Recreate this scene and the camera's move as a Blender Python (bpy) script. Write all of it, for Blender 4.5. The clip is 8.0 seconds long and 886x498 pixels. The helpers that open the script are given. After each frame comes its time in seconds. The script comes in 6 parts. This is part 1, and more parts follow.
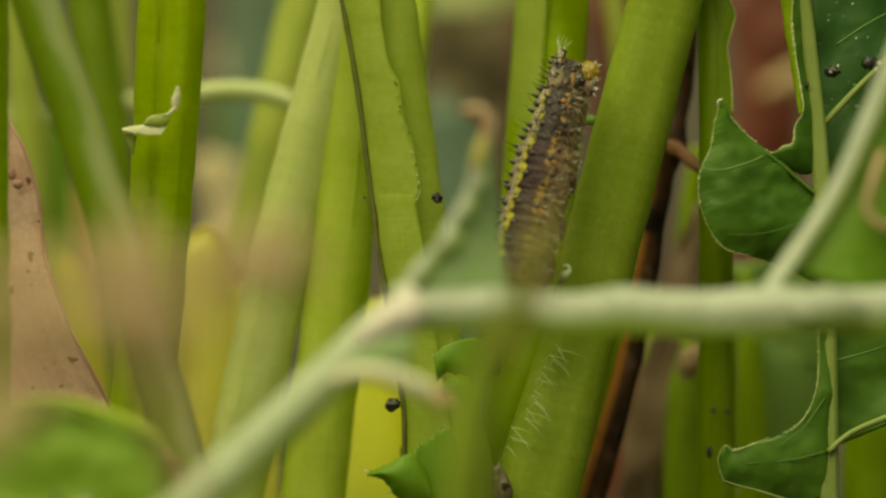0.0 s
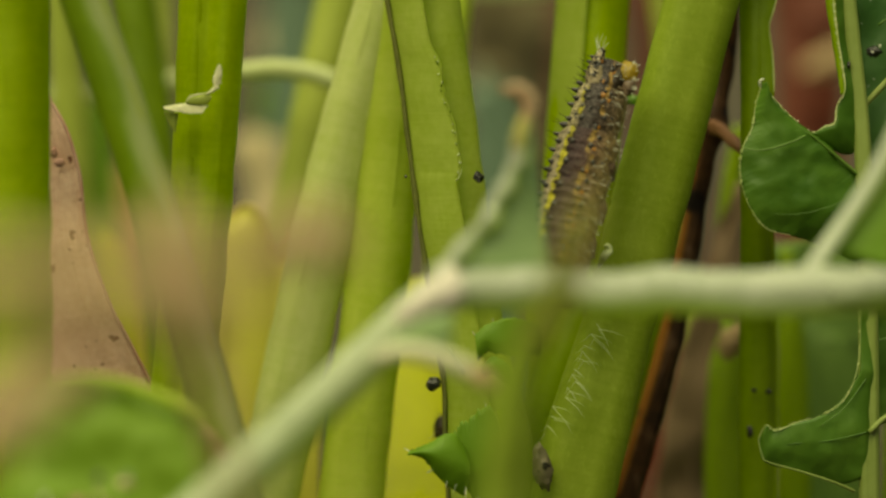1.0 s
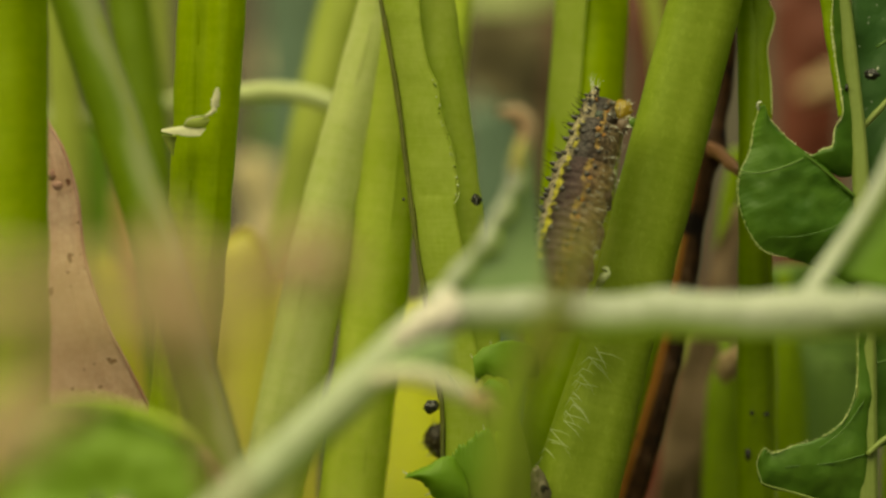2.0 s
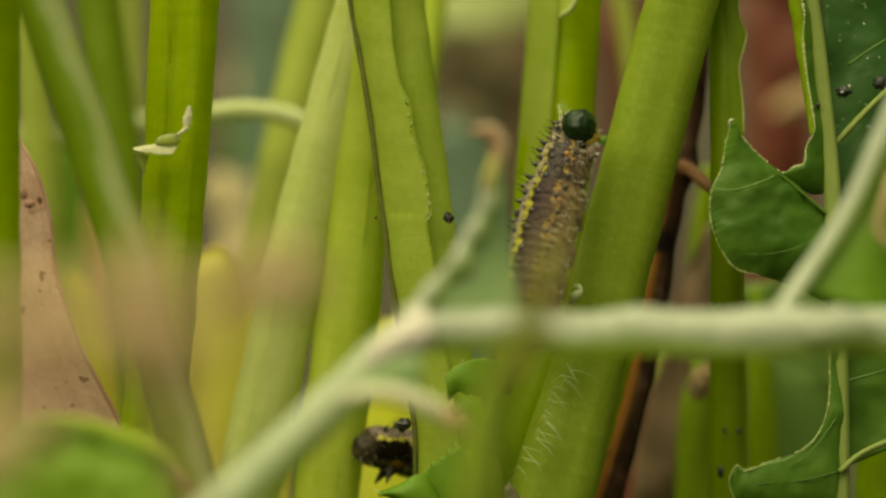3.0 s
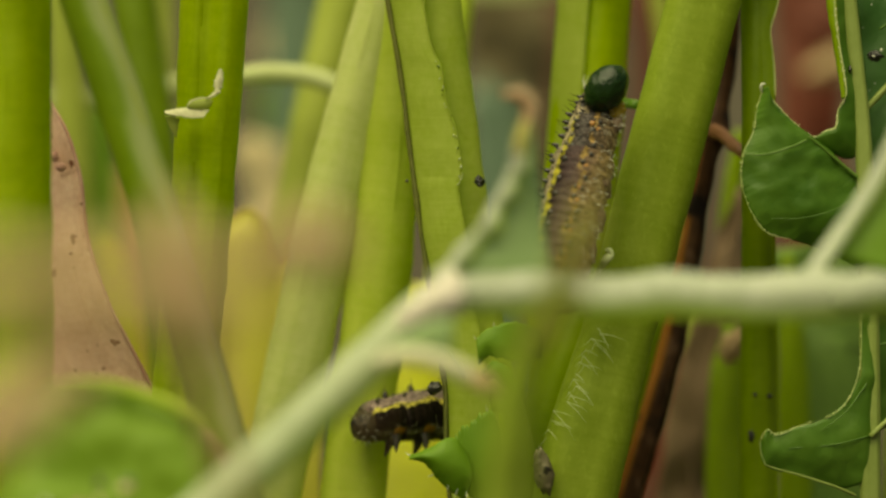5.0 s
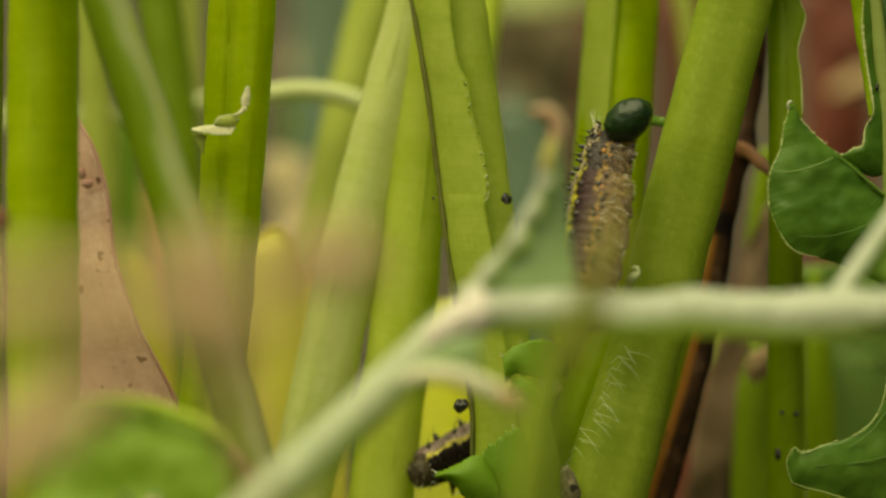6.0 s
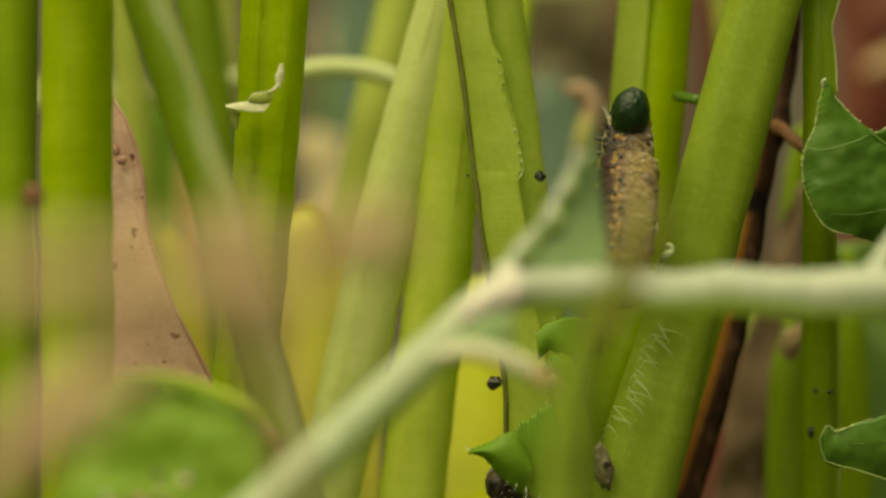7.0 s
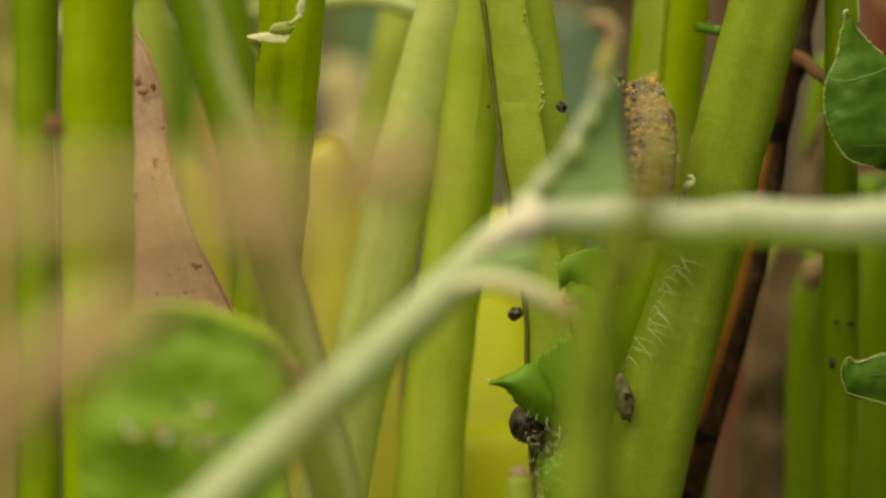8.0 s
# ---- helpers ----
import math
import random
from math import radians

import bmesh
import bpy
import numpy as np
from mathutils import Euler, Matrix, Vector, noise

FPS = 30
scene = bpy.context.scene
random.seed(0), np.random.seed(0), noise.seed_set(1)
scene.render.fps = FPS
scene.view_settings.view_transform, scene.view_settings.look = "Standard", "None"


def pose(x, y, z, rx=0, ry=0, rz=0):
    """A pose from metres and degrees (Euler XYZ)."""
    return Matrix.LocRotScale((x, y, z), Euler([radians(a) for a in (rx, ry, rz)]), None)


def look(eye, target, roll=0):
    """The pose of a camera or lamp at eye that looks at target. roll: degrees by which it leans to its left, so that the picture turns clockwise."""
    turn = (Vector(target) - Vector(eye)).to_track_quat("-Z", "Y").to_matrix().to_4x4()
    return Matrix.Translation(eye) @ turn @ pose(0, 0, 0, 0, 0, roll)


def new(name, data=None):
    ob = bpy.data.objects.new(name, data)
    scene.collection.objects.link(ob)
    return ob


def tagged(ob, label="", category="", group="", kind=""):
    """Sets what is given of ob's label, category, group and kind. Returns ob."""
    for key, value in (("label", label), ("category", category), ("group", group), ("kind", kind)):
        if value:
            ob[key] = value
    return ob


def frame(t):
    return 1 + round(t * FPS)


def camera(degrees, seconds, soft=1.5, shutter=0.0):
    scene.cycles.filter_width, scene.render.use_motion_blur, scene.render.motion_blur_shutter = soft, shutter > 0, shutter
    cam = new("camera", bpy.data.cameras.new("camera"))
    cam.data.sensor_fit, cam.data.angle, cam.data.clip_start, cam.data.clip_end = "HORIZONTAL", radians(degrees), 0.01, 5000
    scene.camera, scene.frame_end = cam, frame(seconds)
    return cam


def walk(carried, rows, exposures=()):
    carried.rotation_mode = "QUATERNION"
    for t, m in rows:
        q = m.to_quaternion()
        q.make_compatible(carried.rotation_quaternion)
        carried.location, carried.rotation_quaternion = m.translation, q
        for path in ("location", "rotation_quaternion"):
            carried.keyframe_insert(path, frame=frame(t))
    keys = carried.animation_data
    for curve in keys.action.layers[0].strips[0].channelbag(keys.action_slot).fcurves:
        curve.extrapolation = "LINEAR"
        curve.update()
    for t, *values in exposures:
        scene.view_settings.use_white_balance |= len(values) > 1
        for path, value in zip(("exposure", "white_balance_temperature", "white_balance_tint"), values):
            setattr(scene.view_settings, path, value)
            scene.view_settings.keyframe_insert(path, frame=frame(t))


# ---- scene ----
# A close view into a clump of leaf stalks with two caterpillars. Lists of places are in millimetres.
MM = 0.001

# ---- camera: a long macro lens that stays in one place and turns a little ----
cam = camera(13.0, 8.0, soft=2.4)
cam.data.dof.use_dof = True
cam.data.dof.focus_distance = 0.300
cam.data.dof.aperture_fstop = 15.0
TURNS = ((0.0, 0.0, 0.0), (0.5, 44, -38.3), (1.0, 72.8, -36.8), (1.5, 79.2, -9.2), (1.7, 79, 2), (2.3, 50, 4), (2.8, 24.5, 18),
         (3.0, 19.8, 35), (3.5, 33.7, 62.3), (4.0, 73.5, 37.8), (4.5, 64.2, -19.5), (4.7, 62.8, -34.5),
         (5.3, 98, -18), (5.8, 120.6, -1.5), (6.0, 122, 1.5), (6.2, 138, -4), (6.5, 169, -26), (7.0, 181.6, -38.8), (7.5, 211, -78.2),
         (7.7, 223, -121), (7.8, 224, -136), (7.9, 219, -152), (8.0, 219, -161))
STEP = math.degrees(1 / 6881)
walk(cam, [(t, pose(0, 0, 0.150, 78 + b * STEP, 0, a * STEP / math.cos(radians(12)))) for t, a, b in TURNS],
     exposures=((0.0, 0.06, 9250, -11.5), (3.0, 0.15, 9250, -9), (6.0, 0.20, 9250, -7.2), (8.0, 0.21, 9250, -7.2)))

# ---- light: bright overcast sky, one wide soft sun from above ----
world = bpy.data.worlds.new("sky")
scene.world = world
world.use_nodes = True
sky = world.node_tree.nodes.new("ShaderNodeTexSky")
sky.sky_type = "NISHITA"
sky.sun_disc = False
sky.sun_elevation, sky.sun_rotation = radians(64), radians(220)
sky.air_density, sky.dust_density = 0.8, 6.0
world.node_tree.links.new(sky.outputs[0], world.node_tree.nodes["Background"].inputs[0])
world.node_tree.nodes["Background"].inputs[1].default_value = 0.052
sun = new("sun", bpy.data.lights.new("sun", "SUN"))
sun.data.energy, sun.data.angle, sun.data.color = 4.3, radians(84), (1.0, 0.96, 0.78)
sun.matrix_world = look((-0.22, -0.12, 0.9), (0, 0, 0))


# ---- materials ----
def material(name, base, second, rough=0.5, glow_through=0.0, through_colour=None, grain=900.0, streak=0.0, bands=0.0,
             spots=0.0, spot_colour=(0.05, 0.03, 0.02), spot_scale=400.0, bump=0.15, gloss=0.5, flank=None, speckle=0.0, flank_from=-0.6, pucker=0.0, rung=0.0):
    """Plant-like surface: two tones mixed by fine and coarse noise, streaks along the length, cross bands, spots, thin light passing through."""
    m = bpy.data.materials.new(name)
    m.use_nodes = True
    nt = m.node_tree
    n, ln = nt.nodes, nt.links.new
    bsdf = n["Principled BSDF"]
    tex = n.new("ShaderNodeTexCoord")

    def noise_node(scale, detail=4.0, source="Object", stretch=None):
        x = n.new("ShaderNodeTexNoise")
        x.inputs["Scale"].default_value, x.inputs["Detail"].default_value = scale, detail
        if stretch:
            mp = n.new("ShaderNodeMapping")
            mp.inputs["Scale"].default_value = stretch
            ln(tex.outputs[source], mp.inputs[0])
            ln(mp.outputs[0], x.inputs[0])
        else:
            ln(tex.outputs[source], x.inputs[0])
        return x.outputs[0]

    def calc(op, a, b):
        x = n.new("ShaderNodeMath")
        x.operation = op
        for i, v in enumerate((a, b)):
            if hasattr(v, "links"):
                ln(v, x.inputs[i])
            else:
                x.inputs[i].default_value = v
        return x.outputs[0]

    def ramp(v, lo, hi):
        x = n.new("ShaderNodeMapRange")
        x.inputs[1].default_value, x.inputs[2].default_value = lo, hi
        ln(v, x.inputs[0])
        return x.outputs[0]

    def mixed(f, a, b):
        x = n.new("ShaderNodeMix")
        x.data_type = "RGBA"
        for i, v in ((0, f), (6, a), (7, b)):
            if hasattr(v, "links"):
                ln(v, x.inputs[i])
            else:
                x.inputs[i].default_value = v if i == 0 else (*v, 1)
        return x.outputs[2]

    coarse, fine = noise_node(grain * 0.12, 3), noise_node(grain, 5)
    f = calc("ADD", calc("MULTIPLY", ramp(coarse, 0.3, 0.7), 0.5), calc("MULTIPLY", ramp(fine, 0.2, 0.8), 0.5))
    height = fine
    if streak:
        s = noise_node(1.0, 3, "UV", (14.0, 0.03, 1.0))
        f = calc("ADD", calc("MULTIPLY", f, 1 - streak), calc("MULTIPLY", ramp(s, 0.3, 0.7), streak))
        height = calc("ADD", calc("MULTIPLY", fine, 0.5), s)
    if bands:
        b = noise_node(1.0, 2, "UV", (1.2, 1.3, 1.0))
        f = calc("ADD", f, calc("MULTIPLY", calc("SUBTRACT", b, 0.5), bands))
    if rung:
        cross = noise_node(1.0, 3, "UV", (0.9, 2.3, 1.0))
        f = calc("ADD", f, calc("MULTIPLY", calc("SUBTRACT", cross, 0.5), rung))
        height = calc("ADD", height, calc("MULTIPLY", cross, 0.12))
    col = mixed(f, base, second)
    if speckle:
        sk = noise_node(grain * 1.6, 2, "Object", (1, 1, 0.55))
        col = mixed(calc("MULTIPLY", ramp(sk, 0.56, 0.70), speckle), col, tuple(min(1, c * 1.45 + 0.03) for c in second))
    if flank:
        # one flank takes another tone: light and shade painted on stems and twig
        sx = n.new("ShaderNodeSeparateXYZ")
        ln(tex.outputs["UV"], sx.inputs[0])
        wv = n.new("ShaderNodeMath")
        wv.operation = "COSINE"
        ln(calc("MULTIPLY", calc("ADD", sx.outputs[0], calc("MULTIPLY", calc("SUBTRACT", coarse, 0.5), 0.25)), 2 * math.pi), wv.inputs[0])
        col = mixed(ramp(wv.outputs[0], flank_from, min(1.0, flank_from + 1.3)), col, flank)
    if spots:
        sp = noise_node(spot_scale, 2)
        col = mixed(ramp(sp, 0.70 - spots * 0.1, 0.76 - spots * 0.1), col, spot_colour)
    ln(col, bsdf.inputs["Base Color"])
    bsdf.inputs["Roughness"].default_value = rough
    bsdf.inputs["Specular IOR Level"].default_value = gloss
    if pucker:
        height = calc("ADD", height, calc("MULTIPLY", noise_node(grain * 0.4, 2), pucker))
    bp = n.new("ShaderNodeBump")
    bp.inputs["Strength"].default_value, bp.inputs["Distance"].default_value = bump, 0.0004
    ln(height, bp.inputs["Height"])
    ln(bp.outputs[0], bsdf.inputs["Normal"])
    if glow_through:
        tr = n.new("ShaderNodeBsdfTranslucent")
        if through_colour:
            tr.inputs[0].default_value = (*through_colour, 1)
        else:
            ln(col, tr.inputs[0])
        mx = n.new("ShaderNodeMixShader")
        mx.inputs[0].default_value = glow_through
        ln(bsdf.outputs[0], mx.inputs[1])
        ln(tr.outputs[0], mx.inputs[2])
        ln(mx.outputs[0], n["Material Output"].inputs[0])
    return m


STALK = material("stalk_green", (0.22, 0.355, 0.006), (0.39, 0.545, 0.035), 0.45, 0.5, None, 1500, 0.2, 0.5, bump=0.14, speckle=0.06, gloss=0.35, rung=0.28)
STALK_PALE = material("stalk_pale", (0.39, 0.52, 0.05), (0.58, 0.68, 0.16), 0.45, 0.5, None, 1500, 0.1, 0.4, bump=0.12, speckle=0.05, gloss=0.35, rung=0.28)
STALK_WAN = material("stalk_wan", (0.62, 0.72, 0.19), (0.84, 0.88, 0.44), 0.45, 0.45, None, 1500, 0.22, 0.5, bump=0.14, speckle=0.06, gloss=0.35, rung=0.28)
STALK_BRIGHT = material("stalk_bright", (0.54, 0.69, 0.06), (0.76, 0.85, 0.20), 0.45, 0.5, None, 1500, 0.22, 0.5, bump=0.14, speckle=0.06, gloss=0.35, rung=0.28)
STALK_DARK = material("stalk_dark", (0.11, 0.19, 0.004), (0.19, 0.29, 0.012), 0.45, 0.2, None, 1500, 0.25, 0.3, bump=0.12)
# darker copy of stalk_green: shade low in the clump is put into the colour
STALK_SHADE = material("stalk_shaded_green", (0.18, 0.29, 0.005), (0.28, 0.41, 0.02), 0.45, 0.35, None, 1500, 0.25, 0.4, bump=0.14)
STEM_PALE = material("stem_pale", (0.46, 0.54, 0.22), (0.66, 0.71, 0.40), 0.5, 0.3, None, 900, 0.3, 0.5)
STALK_SOFT = material("stalk_soft_green", (0.24, 0.35, 0.03), (0.36, 0.47, 0.075), 0.5, 0.3, None, 900, 0.3, 0.3, gloss=0.35)
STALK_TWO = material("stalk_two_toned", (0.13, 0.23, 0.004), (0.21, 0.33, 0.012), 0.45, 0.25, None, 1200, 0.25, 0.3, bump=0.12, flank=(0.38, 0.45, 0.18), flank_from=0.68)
STALK_OLIVE = material("stalk_olive", (0.28, 0.36, 0.045), (0.42, 0.48, 0.11), 0.5, 0.2, None, 900, 0.3, 0.3, gloss=0.35)
STALK_STRAW = material("stalk_straw_green", (0.44, 0.43, 0.13), (0.58, 0.55, 0.20), 0.55, 0.35, None, 600, 0.3, 0.3, gloss=0.3)
STALK_DOWNY = material("stalk_downy", (0.215, 0.315, 0.022), (0.375, 0.48, 0.068), 0.5, 0.45, None, 1500, 0.2, 0.5, bump=0.14, gloss=0.3, speckle=0.14, rung=0.35)
# the green flank puts the stem's shaded, see-through underside into the colour
STEM_WHITE = material("stem_whitish", (0.44, 0.50, 0.37), (0.73, 0.76, 0.66), 0.45, 0.5, None, 700, 0.15, 0.8, bump=0.3, speckle=0.25, flank=(0.46, 0.64, 0.07), flank_from=0.1)
STEM_DULL = material("stem_dull_whitish", (0.34, 0.42, 0.23), (0.56, 0.61, 0.44), 0.45, 0.4, None, 700, 0.15, 0.8, bump=0.3, speckle=0.2, flank=(0.36, 0.52, 0.06), flank_from=0.1)
SHOOT_CREAM = material("shoot_cream", (0.56, 0.58, 0.38), (0.74, 0.72, 0.54), 0.5, 0.3, None, 900, 0.3, 0.5)
NODE = material("node_pinkish", (0.50, 0.49, 0.40), (0.76, 0.68, 0.62), 0.6, 0.1, None, 500)
LEAF = material("leaf_dark_green", (0.033, 0.105, 0.006), (0.138, 0.265, 0.034), 0.42, 0.28, (0.08, 0.26, 0.012), 450, bump=0.5, speckle=0.06, pucker=0.9, gloss=0.4)
LEAF_DUSTY = material("leaf_dusty_green", (0.026, 0.090, 0.014), (0.092, 0.205, 0.052), 0.42, 0.25, (0.08, 0.25, 0.015), 400, spots=0.15, spot_colour=(0.5, 0.55, 0.42), spot_scale=1500, bump=0.6, pucker=1.2, gloss=0.4)
LEAF_MID = material("leaf_mid_green", (0.105, 0.225, 0.012), (0.19, 0.335, 0.035), 0.5, 0.35, (0.24, 0.44, 0.02), 700, bump=0.35, gloss=0.3)
LEAF_SOFT = material("leaf_soft_green", (0.15, 0.28, 0.05), (0.26, 0.41, 0.095), 0.55, 0.3, (0.18, 0.34, 0.05), 200, bump=0.3)
LEAF_GREY = material("leaf_grey_green", (0.22, 0.36, 0.14), (0.34, 0.46, 0.21), 0.5, 0.25, (0.2, 0.42, 0.06), 500, bump=0.2)
LEAF_BLUE = material("leaf_blue_green", (0.095, 0.17, 0.115), (0.18, 0.26, 0.17), 0.5, 0.2, None, 150)
LEAF_RIM = material("leaf_rim", (0.38, 0.50, 0.14), (0.66, 0.72, 0.36), 0.5, 0.2, None, 2500)
LEAF_YELLOW = material("leaf_yellowing", (0.52, 0.56, 0.015), (0.68, 0.68, 0.05), 0.5, 0.55, (0.86, 0.88, 0.04), 400, spots=0.3, spot_colour=(0.38, 0.33, 0.05), spot_scale=250, bands=0.3)
SCRAP = material("scrap_skin", (0.55, 0.57, 0.28), (0.86, 0.83, 0.62), 0.5, 0.3, None, 2200, 0, 0, 0.5, (0.34, 0.40, 0.08), 900, bump=0.4)
LEAF_OCHRE = material("leaf_yellow_ochre", (0.55, 0.53, 0.07), (0.72, 0.66, 0.18), 0.5, 0.5, (0.82, 0.83, 0.07), 200, spots=0.5, spot_colour=(0.50, 0.40, 0.12), spot_scale=120, bands=0.3)
LEAF_TAN = material("leaf_tan_top", (0.52, 0.46, 0.13), (0.68, 0.58, 0.22), 0.55, 0.45, (0.75, 0.66, 0.16), 300, bands=0.3)
DRY_OCHRE = material("dry_ochre", (0.36, 0.22, 0.07), (0.52, 0.36, 0.14), 0.7, 0.3, None, 300, 0.3)
DRY_OLIVE = material("dry_olive_tan", (0.30, 0.275, 0.08), (0.46, 0.41, 0.145), 0.7, 0.2, None, 300, 0.3)
DRY_PINK = material("dry_pink_tan", (0.42, 0.27, 0.16), (0.61, 0.43, 0.28), 0.65, 0.3, None, 250, 0.3)
LITTER = material("litter_brown", (0.10, 0.084, 0.042), (0.188, 0.155, 0.076), 0.85, 0.05, None, 60)
LITTER_RED = material("litter_red_brown", (0.11, 0.045, 0.026), (0.20, 0.085, 0.05), 0.8, 0.1, None, 80)
PINK = material("leaf_dead_pink", (0.58, 0.33, 0.225), (0.85, 0.61, 0.49), 0.42, 0.2, None, 2200, 0.15, 0.3, 0.45, (0.22, 0.09, 0.05), 900, bump=0.6, speckle=0.2)
PINK_RIM = material("leaf_dead_rim", (0.26, 0.07, 0.04), (0.62, 0.40, 0.34), 0.45, 0.0, None, 900)
DRY = material("dry_tan", (0.41, 0.29, 0.145), (0.58, 0.43, 0.25), 0.7, 0.3, None, 500, 0.3)
DRY_BROWN = material("dry_brown", (0.16, 0.105, 0.06), (0.30, 0.20, 0.12), 0.75, 0.1, None, 500, 0.3, bump=0.4)
DRY_RED = material("dry_red", (0.105, 0.018, 0.007), (0.17, 0.038, 0.014), 0.6, 0.15, None, 200)
DRY_CREAM = material("dry_cream", (0.62, 0.52, 0.28), (0.75, 0.66, 0.42), 0.65, 0.2, None, 400)
# the orange flank paints the twig's lit left edge into the bark
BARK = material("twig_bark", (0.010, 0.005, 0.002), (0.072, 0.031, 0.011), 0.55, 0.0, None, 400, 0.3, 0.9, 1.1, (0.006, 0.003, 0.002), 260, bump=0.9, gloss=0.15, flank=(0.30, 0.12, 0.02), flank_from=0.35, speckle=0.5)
TWIG_STUB = material("twig_stub", (0.10, 0.036, 0.014), (0.25, 0.11, 0.05), 0.6, 0.0, None, 700, 0.4, bump=0.5)
SOIL = material("soil", (0.018, 0.015, 0.008), (0.055, 0.043, 0.022), 0.95, 0.0, None, 60, bump=0.8)
FRASS = material("frass_black", (0.006, 0.006, 0.005), (0.03, 0.03, 0.025), 0.22, 0.0, None, 3000, bump=0.6)
PELLET = material("pellet_green", (0.002, 0.011, 0.002), (0.009, 0.030, 0.004), 0.26, 0.0, None, 2800, bump=0.35, gloss=0.35)
VEIN_FAINT = material("leaf_vein_faint", (0.045, 0.125, 0.012), (0.105, 0.215, 0.030), 0.42, 0.2, None, 1500, 0.3, bump=0.2)
LEAF_NEAR = material("leaf_blotched_green", (0.10, 0.21, 0.007), (0.245, 0.38, 0.04), 0.55, 0.3, (0.20, 0.36, 0.01), 110, spots=0.55, spot_colour=(0.25, 0.20, 0.07), spot_scale=80, bump=0.3, gloss=0.3)
STALK_LIME = material("stalk_lime", (0.33, 0.49, 0.006), (0.53, 0.67, 0.03), 0.42, 0.5, None, 1500, 0.25, 0.5, bump=0.14, speckle=0.06, rung=0.28)
VEIN_SOFT = material("leaf_vein_soft", (0.07, 0.16, 0.02), (0.14, 0.25, 0.04), 0.45, 0.2, None, 1500, 0.3, bump=0.2)
VEIN = material("leaf_vein", (0.19, 0.26, 0.05), (0.30, 0.38, 0.11), 0.45, 0.2, None, 1500, 0.3, bump=0.2)
STALK_HAIR = material("stalk_hair", (0.50, 0.60, 0.26), (0.72, 0.78, 0.50), 0.4, 0.4, None, 3000)
HAIR = material("white_hair", (0.75, 0.78, 0.62), (0.9, 0.9, 0.8), 0.35, 0.3, None, 3000)
BRISTLE = material("dark_bristle", (0.012, 0.010, 0.008), (0.03, 0.025, 0.02), 0.4, 0.0, None, 3000)
HUSK = material("husk", (0.075, 0.06, 0.03), (0.27, 0.24, 0.14), 0.5, 0.1, None, 1100, 0, 0, 1.4, (0.018, 0.013, 0.009), 1100, bump=0.8)
SEAM = material("stalk_seam", (0.055, 0.068, 0.008), (0.15, 0.16, 0.025), 0.6, 0.0, None, 1500, 0.3, 0.9)
FLESH = material("caterpillar_flesh", (0.075, 0.048, 0.030), (0.22, 0.15, 0.09), 0.4, 0.2, None, 2200, bump=0.5)
AMBER = material("caterpillar_amber", (0.24, 0.17, 0.02), (0.45, 0.33, 0.05), 0.13, 0.45, (0.72, 0.52, 0.06), 2500, bump=0.35)
VALVE = material("caterpillar_valve", (0.016, 0.012, 0.008), (0.055, 0.042, 0.026), 0.2, 0.2, (0.10, 0.07, 0.03), 1800, bump=0.5, gloss=0.3)
PLATE = material("caterpillar_plate", (0.15, 0.12, 0.075), (0.38, 0.31, 0.18), 0.4, 0.1, None, 2600, 0, 0, 1.7, (0.012, 0.009, 0.008), 2600, bump=0.5)
ORANGE_SKIN = material("caterpillar_orange", (0.20, 0.075, 0.008), (0.36, 0.16, 0.02), 0.35, 0.15, None, 2500, bump=0.3)
HEAD = material("caterpillar_head", (0.008, 0.006, 0.004), (0.08, 0.06, 0.03), 0.45, 0.0, None, 1500, 0, 0, 1.9, (0.006, 0.005, 0.004), 1400, bump=0.6, gloss=0.3)


